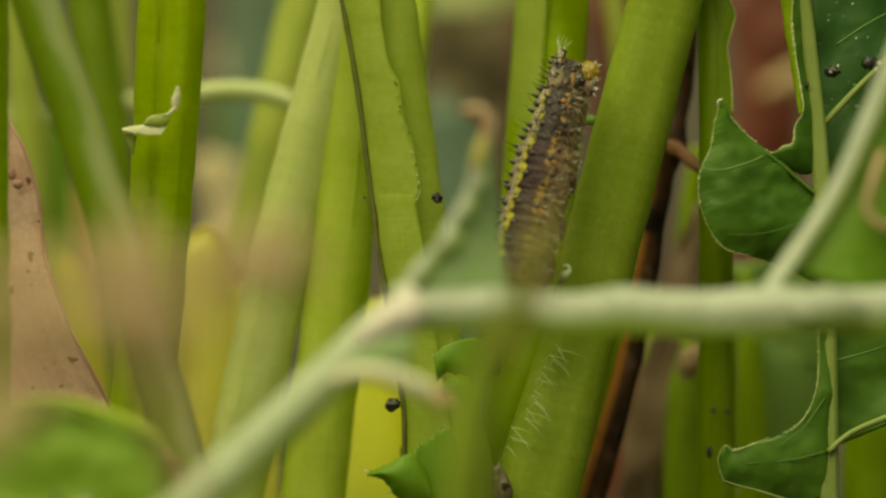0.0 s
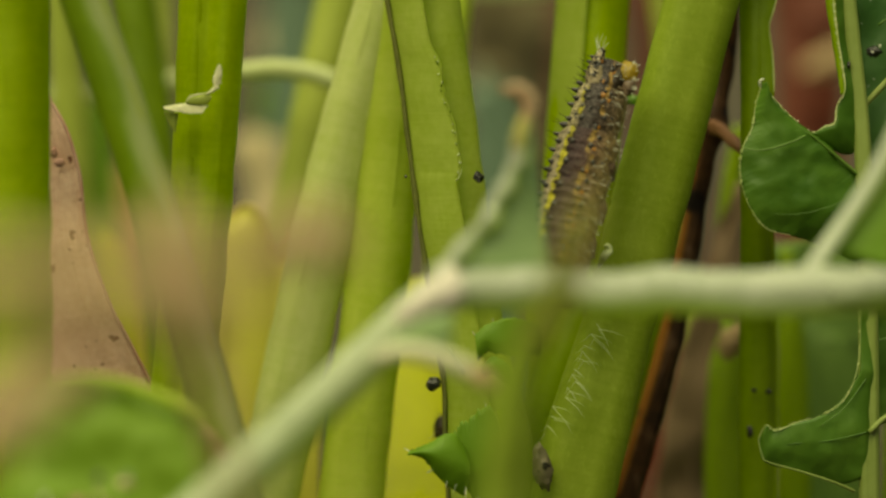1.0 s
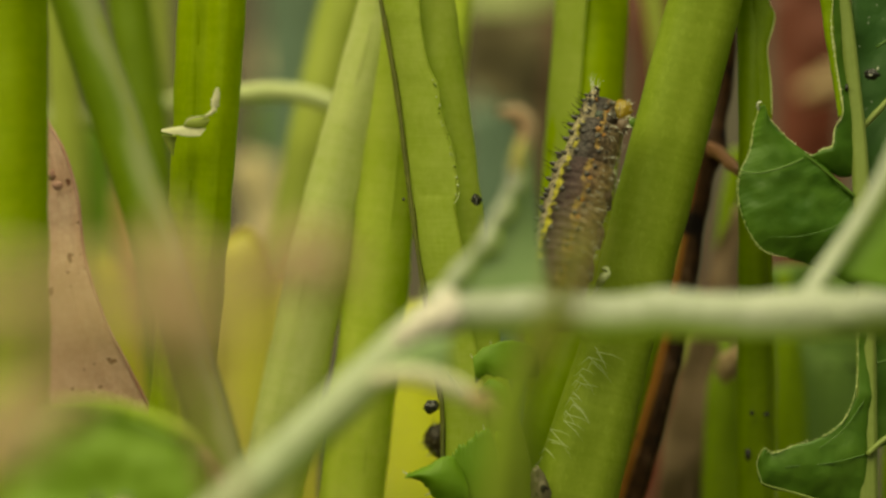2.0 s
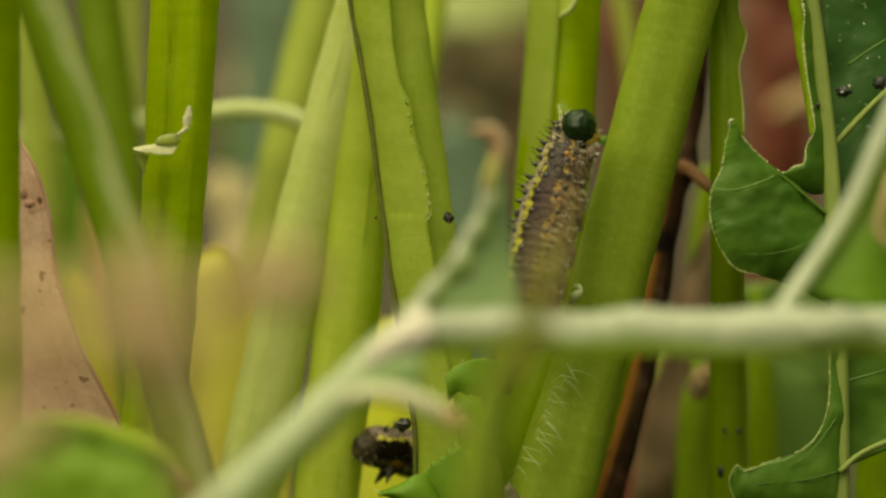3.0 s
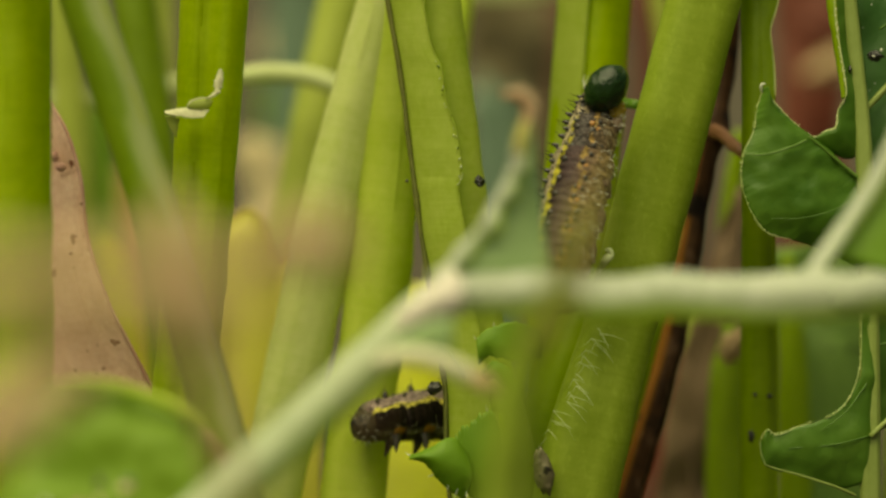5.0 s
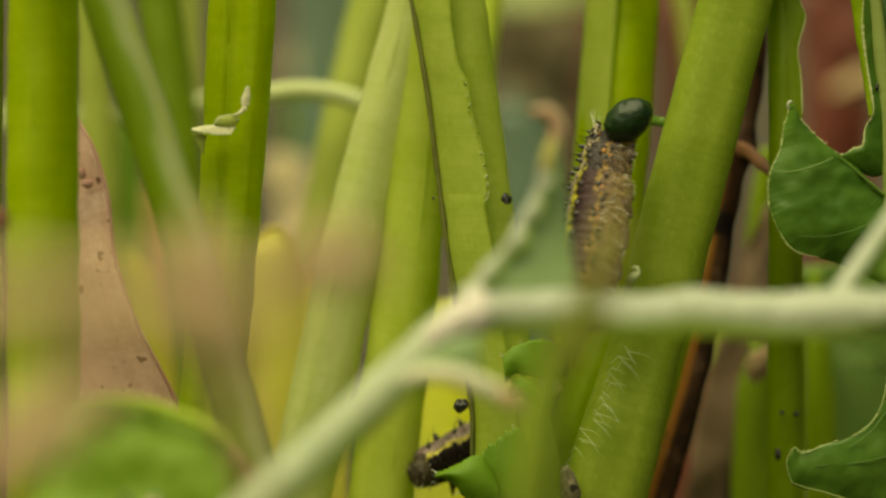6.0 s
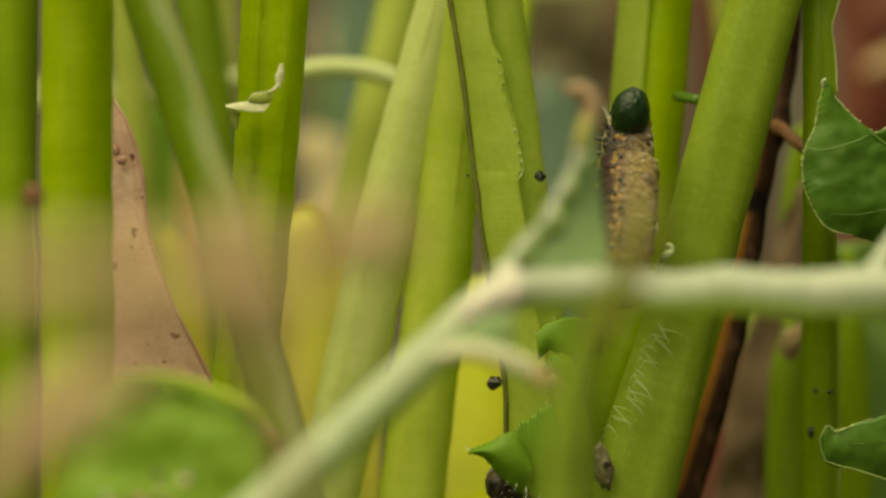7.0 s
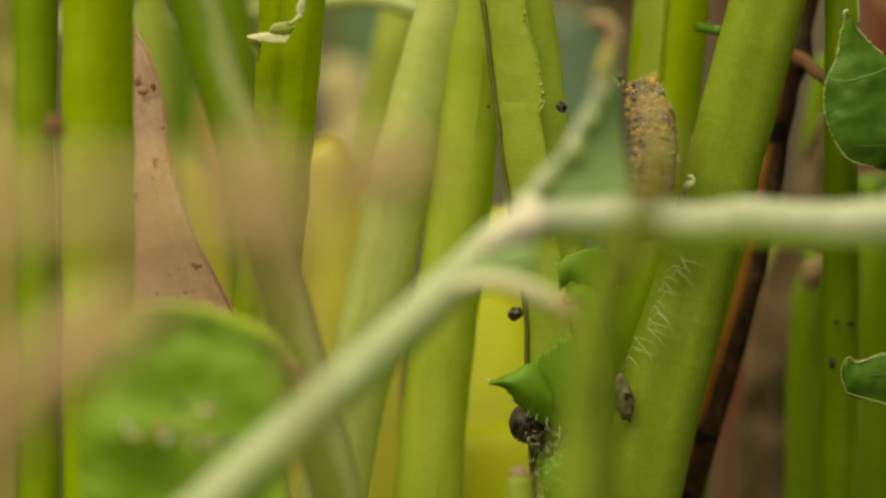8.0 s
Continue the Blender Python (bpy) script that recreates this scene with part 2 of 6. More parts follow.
def caterpillar_skin(name, stops, belly_glow, broken, rings=0.3, contrast=(0.18, 1.6), blotch_from=0.42):
    """Lengthwise stripes by the angle round the body, broken up by speckles, with a wrinkled relief."""
    m = bpy.data.materials.new(name)
    m.use_nodes = True
    nt = m.node_tree
    n, ln = nt.nodes, nt.links.new
    bsdf = n["Principled BSDF"]
    tex = n.new("ShaderNodeTexCoord")
    sep = n.new("ShaderNodeSeparateXYZ")
    ln(tex.outputs["UV"], sep.inputs[0])
    nz = n.new("ShaderNodeTexNoise")
    nz.inputs["Scale"].default_value, nz.inputs["Detail"].default_value = 1400, 3
    ln(tex.outputs["Object"], nz.inputs[0])
    wob = n.new("ShaderNodeMath")
    wob.operation = "MULTIPLY_ADD"
    wob.inputs[1].default_value, wob.inputs[2].default_value = 0.09, -0.045
    ln(nz.outputs[0], wob.inputs[0])
    add = n.new("ShaderNodeMath")
    ln(sep.outputs[0], add.inputs[0])
    ln(wob.outputs[0], add.inputs[1])
    cr = n.new("ShaderNodeValToRGB")
    els = cr.color_ramp.elements
    els[0].position, els[0].color = stops[0][0], (*stops[0][1], 1)
    els[1].position, els[1].color = stops[-1][0], (*stops[-1][1], 1)
    for p, c in stops[1:-1]:
        els.new(p).color = (*c, 1)
    wave = n.new("ShaderNodeMath")
    wave.operation = "SINE"
    vs = n.new("ShaderNodeMath")
    vs.operation = "MULTIPLY"
    vs.inputs[1].default_value = 1.9
    ln(sep.outputs[1], vs.inputs[0])
    ln(vs.outputs[0], wave.inputs[0])
    scallop = n.new("ShaderNodeMath")
    scallop.operation = "MULTIPLY_ADD"
    scallop.inputs[1].default_value = 0.007
    ln(wave.outputs[0], scallop.inputs[0])
    ln(add.outputs[0], scallop.inputs[2])
    ln(scallop.outputs[0], cr.inputs[0])
    # the lower stripe is broken into blotches
    plain = n.new("ShaderNodeValToRGB")
    pe = plain.color_ramp.elements
    rest = [(p, c) for p, c in stops if c not in broken]
    pe[0].position, pe[0].color = rest[0][0], (*rest[0][1], 1)
    pe[1].position, pe[1].color = rest[-1][0], (*rest[-1][1], 1)
    for p, c in rest[1:-1]:
        pe.new(p).color = (*c, 1)
    ln(scallop.outputs[0], plain.inputs[0])
    blotch = n.new("ShaderNodeTexNoise")
    blotch.inputs["Scale"].default_value, blotch.inputs["Detail"].default_value = 520, 2
    ln(tex.outputs["Object"], blotch.inputs[0])
    bm_ = n.new("ShaderNodeMapRange")
    bm_.inputs[1].default_value, bm_.inputs[2].default_value = blotch_from, blotch_from + 0.07
    ln(blotch.outputs[0], bm_.inputs[0])
    pick = n.new("ShaderNodeMix")
    pick.data_type = "RGBA"
    ln(bm_.outputs[0], pick.inputs[0])
    ln(plain.outputs[0], pick.inputs[6])
    ln(cr.outputs[0], pick.inputs[7])
    fine = n.new("ShaderNodeTexNoise")
    fine.inputs["Scale"].default_value, fine.inputs["Detail"].default_value = 4200, 4
    ln(tex.outputs["Object"], fine.inputs[0])
    rg = n.new("ShaderNodeMapRange")
    rg.inputs[1].default_value, rg.inputs[2].default_value, rg.inputs[3].default_value, rg.inputs[4].default_value = 0.34, 0.62, *contrast
    ln(fine.outputs[0], rg.inputs[0])
    mul = n.new("ShaderNodeVectorMath")
    mul.operation = "SCALE"
    ln(pick.outputs[2], mul.inputs[0])
    ln(rg.outputs[0], mul.inputs[3])
    # pale fine rings round the body
    turnv = n.new("ShaderNodeMath")
    turnv.operation = "MULTIPLY_ADD"
    turnv.inputs[1].default_value = 9.2
    ln(sep.outputs[1], turnv.inputs[0])
    shake = n.new("ShaderNodeMath")
    shake.operation = "MULTIPLY"
    shake.inputs[1].default_value = 9.0
    ln(blotch.outputs[0], shake.inputs[0])
    ln(shake.outputs[0], turnv.inputs[2])
    rs = n.new("ShaderNodeMath")
    rs.operation = "SINE"
    ln(turnv.outputs[0], rs.inputs[0])
    rr = n.new("ShaderNodeMapRange")
    rr.inputs[1].default_value, rr.inputs[2].default_value, rr.inputs[4].default_value = 0.5, 1.0, rings
    ln(rs.outputs[0], rr.inputs[0])
    ring = n.new("ShaderNodeMix")
    ring.data_type = "RGBA"
    ring.inputs[7].default_value = (0.21, 0.145, 0.125, 1)
    ln(rr.outputs[0], ring.inputs[0])
    ln(mul.outputs[0], ring.inputs[6])
    ln(ring.outputs[2], bsdf.inputs["Base Color"])
    bsdf.inputs["Roughness"].default_value = 0.38
    bsdf.inputs["Specular IOR Level"].default_value = 0.14
    bp = n.new("ShaderNodeBump")
    bp.inputs["Strength"].default_value, bp.inputs["Distance"].default_value = 0.35, 0.0003
    ln(fine.outputs[0], bp.inputs["Height"])
    ln(bp.outputs[0], bsdf.inputs["Normal"])
    tr = n.new("ShaderNodeBsdfTranslucent")
    ln(mul.outputs[0], tr.inputs[0])
    mx = n.new("ShaderNodeMixShader")
    mx.inputs[0].default_value = belly_glow
    ln(bsdf.outputs[0], mx.inputs[1])
    ln(tr.outputs[0], mx.inputs[2])
    ln(mx.outputs[0], n["Material Output"].inputs[0])
    return m


PALE, YELLOW, DARK, ORANGE, BELLY = (0.25, 0.21, 0.145), (0.29, 0.265, 0.03), (0.020, 0.011, 0.010), (0.22, 0.145, 0.04), (0.11, 0.070, 0.042)
SKIN = caterpillar_skin("caterpillar_skin", [(0.0, BELLY), (0.10, BELLY), (0.16, (0.12, 0.09, 0.06)), (0.28, PALE), (0.352, PALE), (0.363, YELLOW), (0.377, YELLOW), (0.386, DARK), (0.44, (0.034, 0.017, 0.018)), (0.492, (0.060, 0.033, 0.028)), (0.504, ORANGE), (0.524, ORANGE), (0.536, (0.11, 0.070, 0.045)), (0.60, (0.25, 0.18, 0.085)), (0.72, (0.33, 0.245, 0.10)), (0.86, BELLY), (1.0, BELLY)], 0.12, (ORANGE, YELLOW), 0.08, (0.5, 1.3), 0.39)
SKIN_TAIL = caterpillar_skin("caterpillar_tail_skin", [(0.0, BELLY), (0.10, BELLY), (0.16, (0.10, 0.08, 0.055)), (0.24, (0.34, 0.29, 0.19)), (0.345, (0.30, 0.26, 0.16)), (0.362, (0.28, 0.25, 0.035)), (0.378, (0.28, 0.25, 0.035)), (0.397, (0.030, 0.023, 0.021)), (0.45, (0.055, 0.046, 0.042)), (0.485, (0.026, 0.019, 0.016)), (0.498, (0.30, 0.19, 0.06)), (0.530, (0.28, 0.18, 0.06)), (0.540, (0.075, 0.055, 0.038)), (0.60, (0.15, 0.11, 0.065)), (0.72, (0.26, 0.19, 0.085)), (0.86, BELLY), (1.0, BELLY)], 0.1, ((0.28, 0.25, 0.035), (0.30, 0.19, 0.06), (0.28, 0.18, 0.06)), 0.06, (0.3, 1.5), 0.46)
STRAW = (0.44, 0.39, 0.075)
SKIN_DARK = caterpillar_skin("caterpillar_skin_dark", [(0.0, BELLY), (0.15, (0.08, 0.06, 0.05)), (0.26, (0.22, 0.165, 0.15)), (0.385, (0.24, 0.18, 0.16)), (0.392, STRAW), (0.418, STRAW), (0.425, (0.008, 0.005, 0.004)), (0.575, (0.008, 0.005, 0.004)), (0.59, (0.10, 0.095, 0.05)), (0.63, (0.10, 0.095, 0.05)), (0.645, (0.02, 0.014, 0.01)), (0.70, (0.016, 0.011, 0.008)), (1.0, BELLY)], 0.05, (STRAW,), 0.05, (0.12, 1.6), 0.2)


# ---- mesh helpers ----
def spline(pts, n):
    """n places along a smooth curve through the given rows of numbers."""
    p = np.array(pts, float)
    if len(p) == 2:
        return p[0] + (p[1] - p[0]) * np.linspace(0, 1, n)[:, None]
    q = np.vstack([2 * p[0] - p[1], p, 2 * p[-1] - p[-2]])
    out = []
    for s in np.linspace(0, len(p) - 1, n):
        i = min(int(s), len(p) - 2)
        u = s - i
        a, b, c, d = q[i:i + 4]
        out.append(0.5 * (2 * b + (c - a) * u + (2 * a - 5 * b + 4 * c - d) * u * u + (3 * b - a - 3 * c + d) * u ** 3))
    return np.array(out)


def smooth_path(pts, n):
    """Like spline, but even where the rows stand at uneven distances."""
    p = np.array(pts, float)
    if len(p) == 2:
        return spline(pts, n)
    t = np.concatenate([[0.0], np.cumsum(np.sqrt(np.maximum(np.linalg.norm(np.diff(p[:, :3], axis=0), axis=1), 1e-6)))])
    h, d = np.diff(t), np.diff(p, axis=0) / np.diff(t)[:, None]
    m = np.vstack([d[:1], (d[:-1] * h[1:, None] + d[1:] * h[:-1, None]) / (h[1:] + h[:-1])[:, None], d[-1:]])
    s = np.linspace(0, t[-1], n)
    k = np.clip(np.searchsorted(t, s, side="right") - 1, 0, len(h) - 1)
    u, w = ((s - t[k]) / h[k])[:, None], h[k][:, None]
    return (2 * u ** 3 - 3 * u ** 2 + 1) * p[k] + (u ** 3 - 2 * u ** 2 + u) * w * m[k] + (3 * u ** 2 - 2 * u ** 3) * p[k + 1] + (u ** 3 - u ** 2) * w * m[k + 1]


def mesh_part(name, verts, faces, uvs, mat, parent=None, label="", smooth=True):
    me = bpy.data.meshes.new(name)
    me.from_pydata([tuple(v) for v in verts], [], faces)
    lay = me.uv_layers.new(name="uv")
    if uvs is not None:
        idx = np.zeros(len(me.loops), int)
        me.loops.foreach_get("vertex_index", idx)
        lay.data.foreach_set("uv", np.array(uvs, np.float32)[idx].ravel())
    if smooth:
        me.polygons.foreach_set("use_smooth", np.ones(len(me.polygons), bool))
    me.materials.append(mat)
    me.update()
    ob = new(name, me)
    if parent:
        ob.parent = parent
    if label:
        tagged(ob, label)
    return ob


def round_section(a):
    return 1.0


def grooved(a):
    """Stalk section with a shallow channel facing front and a flat shoulder."""
    return 1.0 - 0.26 * math.exp(-((a - 1.45) / 0.36) ** 2) + 0.04 * math.cos(3 * a)


def flattened(a):
    """Stalk section with a broad, nearly flat front and soft shoulders."""
    return 1.0 / (abs(math.cos(a)) ** 2.5 + abs(math.sin(a)) ** 2.5) ** 0.4 * (1 - 0.05 * math.exp(-((a - 1.7) / 0.3) ** 2))


def angular(a):
    """Stalk section with blunt edges."""
    return 1.0 / max(abs(math.cos(a)) ** 3 + abs(math.sin(a)) ** 3, 0.2) ** (1 / 3) * (1 - 0.05 * math.cos(5 * a + 0.6))


def tube_mesh(pts, section=round_section, n=36, k=24, rough=0.0, seed=0.0, turn=0.0, flat=1.0):
    """A swept stalk. pts: rows x, y, z, radius in millimetres."""
    c = smooth_path(pts, n)
    xyz, rad = c[:, :3], np.maximum(c[:, 3], 0.01)
    verts, uvs, faces, run = [], [], [], 0.0
    for i in range(n):
        t = Vector(xyz[min(i + 1, n - 1)] - xyz[max(i - 1, 0)]).normalized()
        front = Vector((0, -1, 0.2))
        if abs(t.dot(front.normalized())) > 0.9:
            front = Vector((0, -0.2, 1))
        side = t.cross(front).normalized()
        fr = side.cross(t).normalized()
        if i:
            run += float(np.linalg.norm(xyz[i] - xyz[i - 1]))
        for j in range(k + 1):
            a = 2 * math.pi * j / k + turn
            r = rad[i] * section((a - turn) % (2 * math.pi))
            w = 0.0
            if rough:
                w = rough * rad[i] * noise.noise(Vector((math.cos(a) * 1.2, math.sin(a) * 1.2, run * 0.35 + seed * 7.3)))
            p = Vector(xyz[i]) + (side * math.cos(a) + fr * math.sin(a) * flat) * (r + w)
            verts.append(p * MM)
            uvs.append((j / k, run))
    for i in range(n - 1):
        for j in range(k):
            a = i * (k + 1) + j
            faces.append((a, a + 1, a + k + 2, a + k + 1))
    for i in (0, n - 1):
        verts.append(Vector(xyz[i]) * MM)
        uvs.append((0.5, run if i else 0))
        m = len(verts) - 1
        for j in range(k):
            a = i * (k + 1) + j
            faces.append((a + 1, a, m) if i == 0 else (a, a + 1, m))
    return verts, faces, uvs


def tube(name, pts, mat, parent=None, label="", **kw):
    v, f, u = tube_mesh(pts, **kw)
    return mesh_part(name, v, f, u, mat, parent, label)


def grounded(pts, spread=0.5):
    """Carries the last row of a stalk on down into the soil."""
    a, b = np.array(pts[-2], float), np.array(pts[-1], float)
    slope = (b - a)[:2] / max(a[2] - b[2], 1e-6)
    rows = []
    for q, lean in ((0.15, 0.15), (0.4, 0.36), (1.0, 0.36 + 0.6 * spread)):
        r = b.copy()
        r[:2] += slope * b[2] * lean
        r[2] = b[2] + (-1.5 - b[2]) * q
        r[3] = b[3] * (1 + 0.05 * q)
        rows.append(tuple(r))
    return [*pts, *rows]


def patch_mesh(edge_a, edge_b, nu=14, nv=30, bulge=0.6, thick=0.25, teeth=0.0, ripple=0.15, seed=0.0, tooth_len=2.0):
    """A leaf blade between two edges (rows of millimetres), cupped, wavy, with thickness and nibbled edges."""
    a, b = spline(edge_a, nv), spline(edge_b, nv)
    grid = []
    for i in range(nv):
        pa, pb = Vector(a[i]), Vector(b[i])
        across = (pb - pa)
        bite_a, bite_b = Vector(), Vector()
        if teeth:
            s = i * 0.37 + seed * 3.1
            w = across.normalized() if across.length > 1e-6 else Vector((1, 0, 0))
            bite_a = w * teeth * (noise.noise(Vector((s * tooth_len, seed, 0.3))) + 0.5 * noise.noise(Vector((s * 5, seed, 1.3))))
            bite_b = -w * teeth * (noise.noise(Vector((s * tooth_len, seed, 5.3))) + 0.5 * noise.noise(Vector((s * 5, seed, 9.3))))
        along = Vector(a[min(i + 1, nv - 1)] + b[min(i + 1, nv - 1)] - a[max(i - 1, 0)] - b[max(i - 1, 0)])
        nor = along.cross(pb - pa)
        nor = nor.normalized() if nor.length > 1e-9 else Vector((0, -1, 0))
        if nor.y > 0:
            nor = -nor
        row = []
        for j in range(nu):
            u = j / (nu - 1)
            p = pa.lerp(pb, u) + bite_a * (1 - u) ** 4 + bite_b * u ** 4
            h = bulge * math.sin(math.pi * u) + ripple * noise.noise(p * 0.28 + Vector((seed, 0, 0))) * 2 + ripple * 0.4 * noise.noise(p * 0.9)
            row.append((p + nor * h, nor))
        grid.append(row)
    verts, uvs, faces = [], [], []
    for side in (0, 1):
        for i, row in enumerate(grid):
            for j, (p, nor) in enumerate(row):
                edge = min(1.0, 0.35 + 1.3 * min(j, nu - 1 - j) / nu * 2)
                verts.append((p - nor * thick * side * edge) * MM)
                uvs.append((j / (nu - 1), i * 0.8))
    off = nu * nv
    for i in range(nv - 1):
        for j in range(nu - 1):
            q = (i * nu + j, i * nu + j + 1, (i + 1) * nu + j + 1, (i + 1) * nu + j)
            faces.append(q)
            faces.append(tuple(off + v for v in reversed(q)))
    ring = [i * nu for i in range(nv)] + [(nv - 1) * nu + j for j in range(1, nu)] + [i * nu + nu - 1 for i in range(nv - 2, -1, -1)] + [j for j in range(nu - 2, 0, -1)]
    for a0, b0 in zip(ring, ring[1:] + ring[:1]):
        faces.append((a0, b0, off + b0, off + a0))
    return verts, faces, uvs


def blade(name, edge_a, edge_b, mat, parent=None, label="", **kw):
    v, f, u = patch_mesh(edge_a, edge_b, **kw)
    return mesh_part(name, v, f, u, mat, parent, label)


def lump_mesh(rx, ry, rz, rough, seed, k=14, n=9):
    verts, faces, uvs = [], [], []
    for i in range(n + 1):
        b = math.pi * i / n
        for j in range(k):
            a = 2 * math.pi * j / k
            d = Vector((math.sin(b) * math.cos(a), math.sin(b) * math.sin(a), math.cos(b)))
            w = 1 + rough * noise.noise(d * 2.3 + Vector((seed * 5.1, 0, 0))) + rough * 0.5 * noise.noise(d * 6 + Vector((seed, 3, 0)))
            verts.append(Vector((d.x * rx, d.y * ry, d.z * rz)) * w * MM)
            uvs.append((j / k, i / n))
    for i in range(n):
        for j in range(k):
            a, b2 = i * k + j, i * k + (j + 1) % k
            faces.append((a, b2, b2 + k, a + k))
    return verts, faces, uvs


def hair_mesh(rows):
    """Fine tapering hairs: rows of root, tip and thickness in millimetres."""
    verts, faces = [], []
    for a, b, w in rows:
        a, b = Vector(a), Vector(b)
        d = (b - a).normalized()
        s = d.cross(Vector((0.3, 1, 0.2))).normalized()
        q = d.cross(s)
        mid = a.lerp(b, 0.55) + s * (b - a).length * 0.06
        base = len(verts)
        for c, r in ((a, w), (mid, w * 0.7)):
            for k in range(3):
                an = 2 * math.pi * k / 3
                verts.append((c + (s * math.cos(an) + q * math.sin(an)) * r) * MM)
        verts.append(b * MM)
        for k in range(3):
            j = (k + 1) % 3
            faces += [(base + k, base + j, base + 3 + j, base + 3 + k), (base + 3 + k, base + 3 + j, base + 6)]
    return verts, faces


def holder(name, label, category, at=(0, 0, 0), group="", kind=""):
    ob = new(name)
    ob.empty_display_size = 0.002
    ob.location = Vector(at) * MM
    return tagged(ob, label, category, group, kind)


def attach(ob, parts):
    """Leaves the parts where they are while the thing's own origin lies at its foot."""
    for o in parts:
        o.matrix_parent_inverse = Matrix.Translation(-ob.location)
    return ob


def along_face(pts, angle, radius, section, turn, lift=0.8):
    """Rows for a thin rib that runs on a stalk's surface at the given angle (90 faces front)."""
    c = smooth_path(pts, 24)
    rows = []
    for i in range(24):
        t = Vector(c[min(i + 1, 23)][:3] - c[max(i - 1, 0)][:3]).normalized()
        side = t.cross(Vector((0, -1, 0.2))).normalized()
        fr = side.cross(t).normalized()
        a = radians(angle)
        p = Vector(c[i][:3]) + (side * math.cos(a) + fr * math.sin(a)) * c[i][3] * section((a - turn) % (2 * math.pi)) - (side * math.cos(a) + fr * math.sin(a)) * radius * lift
        rows.append((*p, radius))
    return rows


def stalk(label, pts, mat, section=grooved, group="leaf stalks of the clump", ribs=(), rib_mat=None, rib_size=0.14, **kw):
    """A leaf stalk rising from the soil: its body and the thin ribs that run along it."""
    rows = grounded(pts)
    ob = holder("leaf_stalk", label, "plant stalk", rows[-1][:3], group)
    parts = [tube("stalk_body", rows, mat, ob, "", section=section, n=96, k=40, rough=kw.pop("rough", 0.06), **kw)]
    for a in ribs:
        parts.append(tube("rib", along_face(pts, a, rib_size, section, kw.get("turn", 0.0), 0.95), rib_mat or mat, ob, "", n=50, k=8, rough=0.3))
    return attach(ob, parts)


# ---- ground ----
def ground():
    n = 90
    r = np.concatenate([np.linspace(0, 1.6, 60), np.geomspace(1.7, 60, 30)])
    verts, faces = [(0, 0.3, 0)], []
    k = 72
    for q in r[1:]:
        for j in range(k):
            a = 2 * math.pi * j / k
            x, y = q * math.cos(a), 0.3 + q * math.sin(a)
            h = 0.006 * noise.noise(Vector((x * 14, y * 14, 0))) + 0.003 * noise.noise(Vector((x * 60, y * 60, 2)))
            verts.append((x, y, h))
    for j in range(k):
        faces.append((0, 1 + j, 1 + (j + 1) % k))
    for i in range(n - 2):
        for j in range(k):
            a, b = 1 + i * k + j, 1 + i * k + (j + 1) % k
            faces.append((a, a + k, b + k, b))
    ob = mesh_part("ground", verts, faces, None, SOIL)
    return tagged(ob, "dark brown garden soil under the plants", "ground", kind="structure")


ground()

# ---- stalks in and behind the plane of focus ----
stalk("bright green smooth leaf stalk beside the dead leaf", [(-34.82, 289.2, 125.37, 2.59), (-34.82, 286.07, 110.63, 2.64), (-34.82, 282.06, 91.8, 2.68), (-34.49, 276.32, 64.78, 2.76)], STALK_LIME, round_section, ribs=(78,), rib_size=0.8)
stalk("green leaf stalk with a brown speck", [(-37.51, 271.12, 126.91, 1.57), (-37.36, 268.19, 113.09, 1.57), (-37.04, 264.43, 95.44, 1.41), (-36.49, 259.05, 70.11, 1.49)], STALK, round_section, ribs=(120,), rib_size=0.7)
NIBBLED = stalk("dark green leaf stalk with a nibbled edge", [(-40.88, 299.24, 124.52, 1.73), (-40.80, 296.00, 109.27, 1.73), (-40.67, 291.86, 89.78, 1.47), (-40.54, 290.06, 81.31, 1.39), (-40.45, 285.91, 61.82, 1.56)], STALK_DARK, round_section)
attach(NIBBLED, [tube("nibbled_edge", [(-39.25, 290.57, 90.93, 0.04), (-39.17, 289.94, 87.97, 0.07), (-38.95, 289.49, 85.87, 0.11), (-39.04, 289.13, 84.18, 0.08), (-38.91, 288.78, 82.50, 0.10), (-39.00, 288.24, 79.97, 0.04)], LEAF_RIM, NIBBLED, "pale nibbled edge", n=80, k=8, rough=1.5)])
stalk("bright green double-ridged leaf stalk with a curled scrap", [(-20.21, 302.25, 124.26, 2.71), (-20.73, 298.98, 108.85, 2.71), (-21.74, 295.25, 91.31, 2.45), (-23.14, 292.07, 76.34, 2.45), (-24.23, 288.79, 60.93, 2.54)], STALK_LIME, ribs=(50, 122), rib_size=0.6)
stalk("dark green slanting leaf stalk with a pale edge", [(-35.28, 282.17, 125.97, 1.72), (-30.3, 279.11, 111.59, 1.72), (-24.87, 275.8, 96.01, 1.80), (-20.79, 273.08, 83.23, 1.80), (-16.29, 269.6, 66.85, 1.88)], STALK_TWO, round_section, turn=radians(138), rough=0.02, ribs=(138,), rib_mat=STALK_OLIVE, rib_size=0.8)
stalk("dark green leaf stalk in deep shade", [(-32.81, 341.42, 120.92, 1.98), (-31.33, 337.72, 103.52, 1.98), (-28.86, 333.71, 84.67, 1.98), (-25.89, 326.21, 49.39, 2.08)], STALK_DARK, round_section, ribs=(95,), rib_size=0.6)
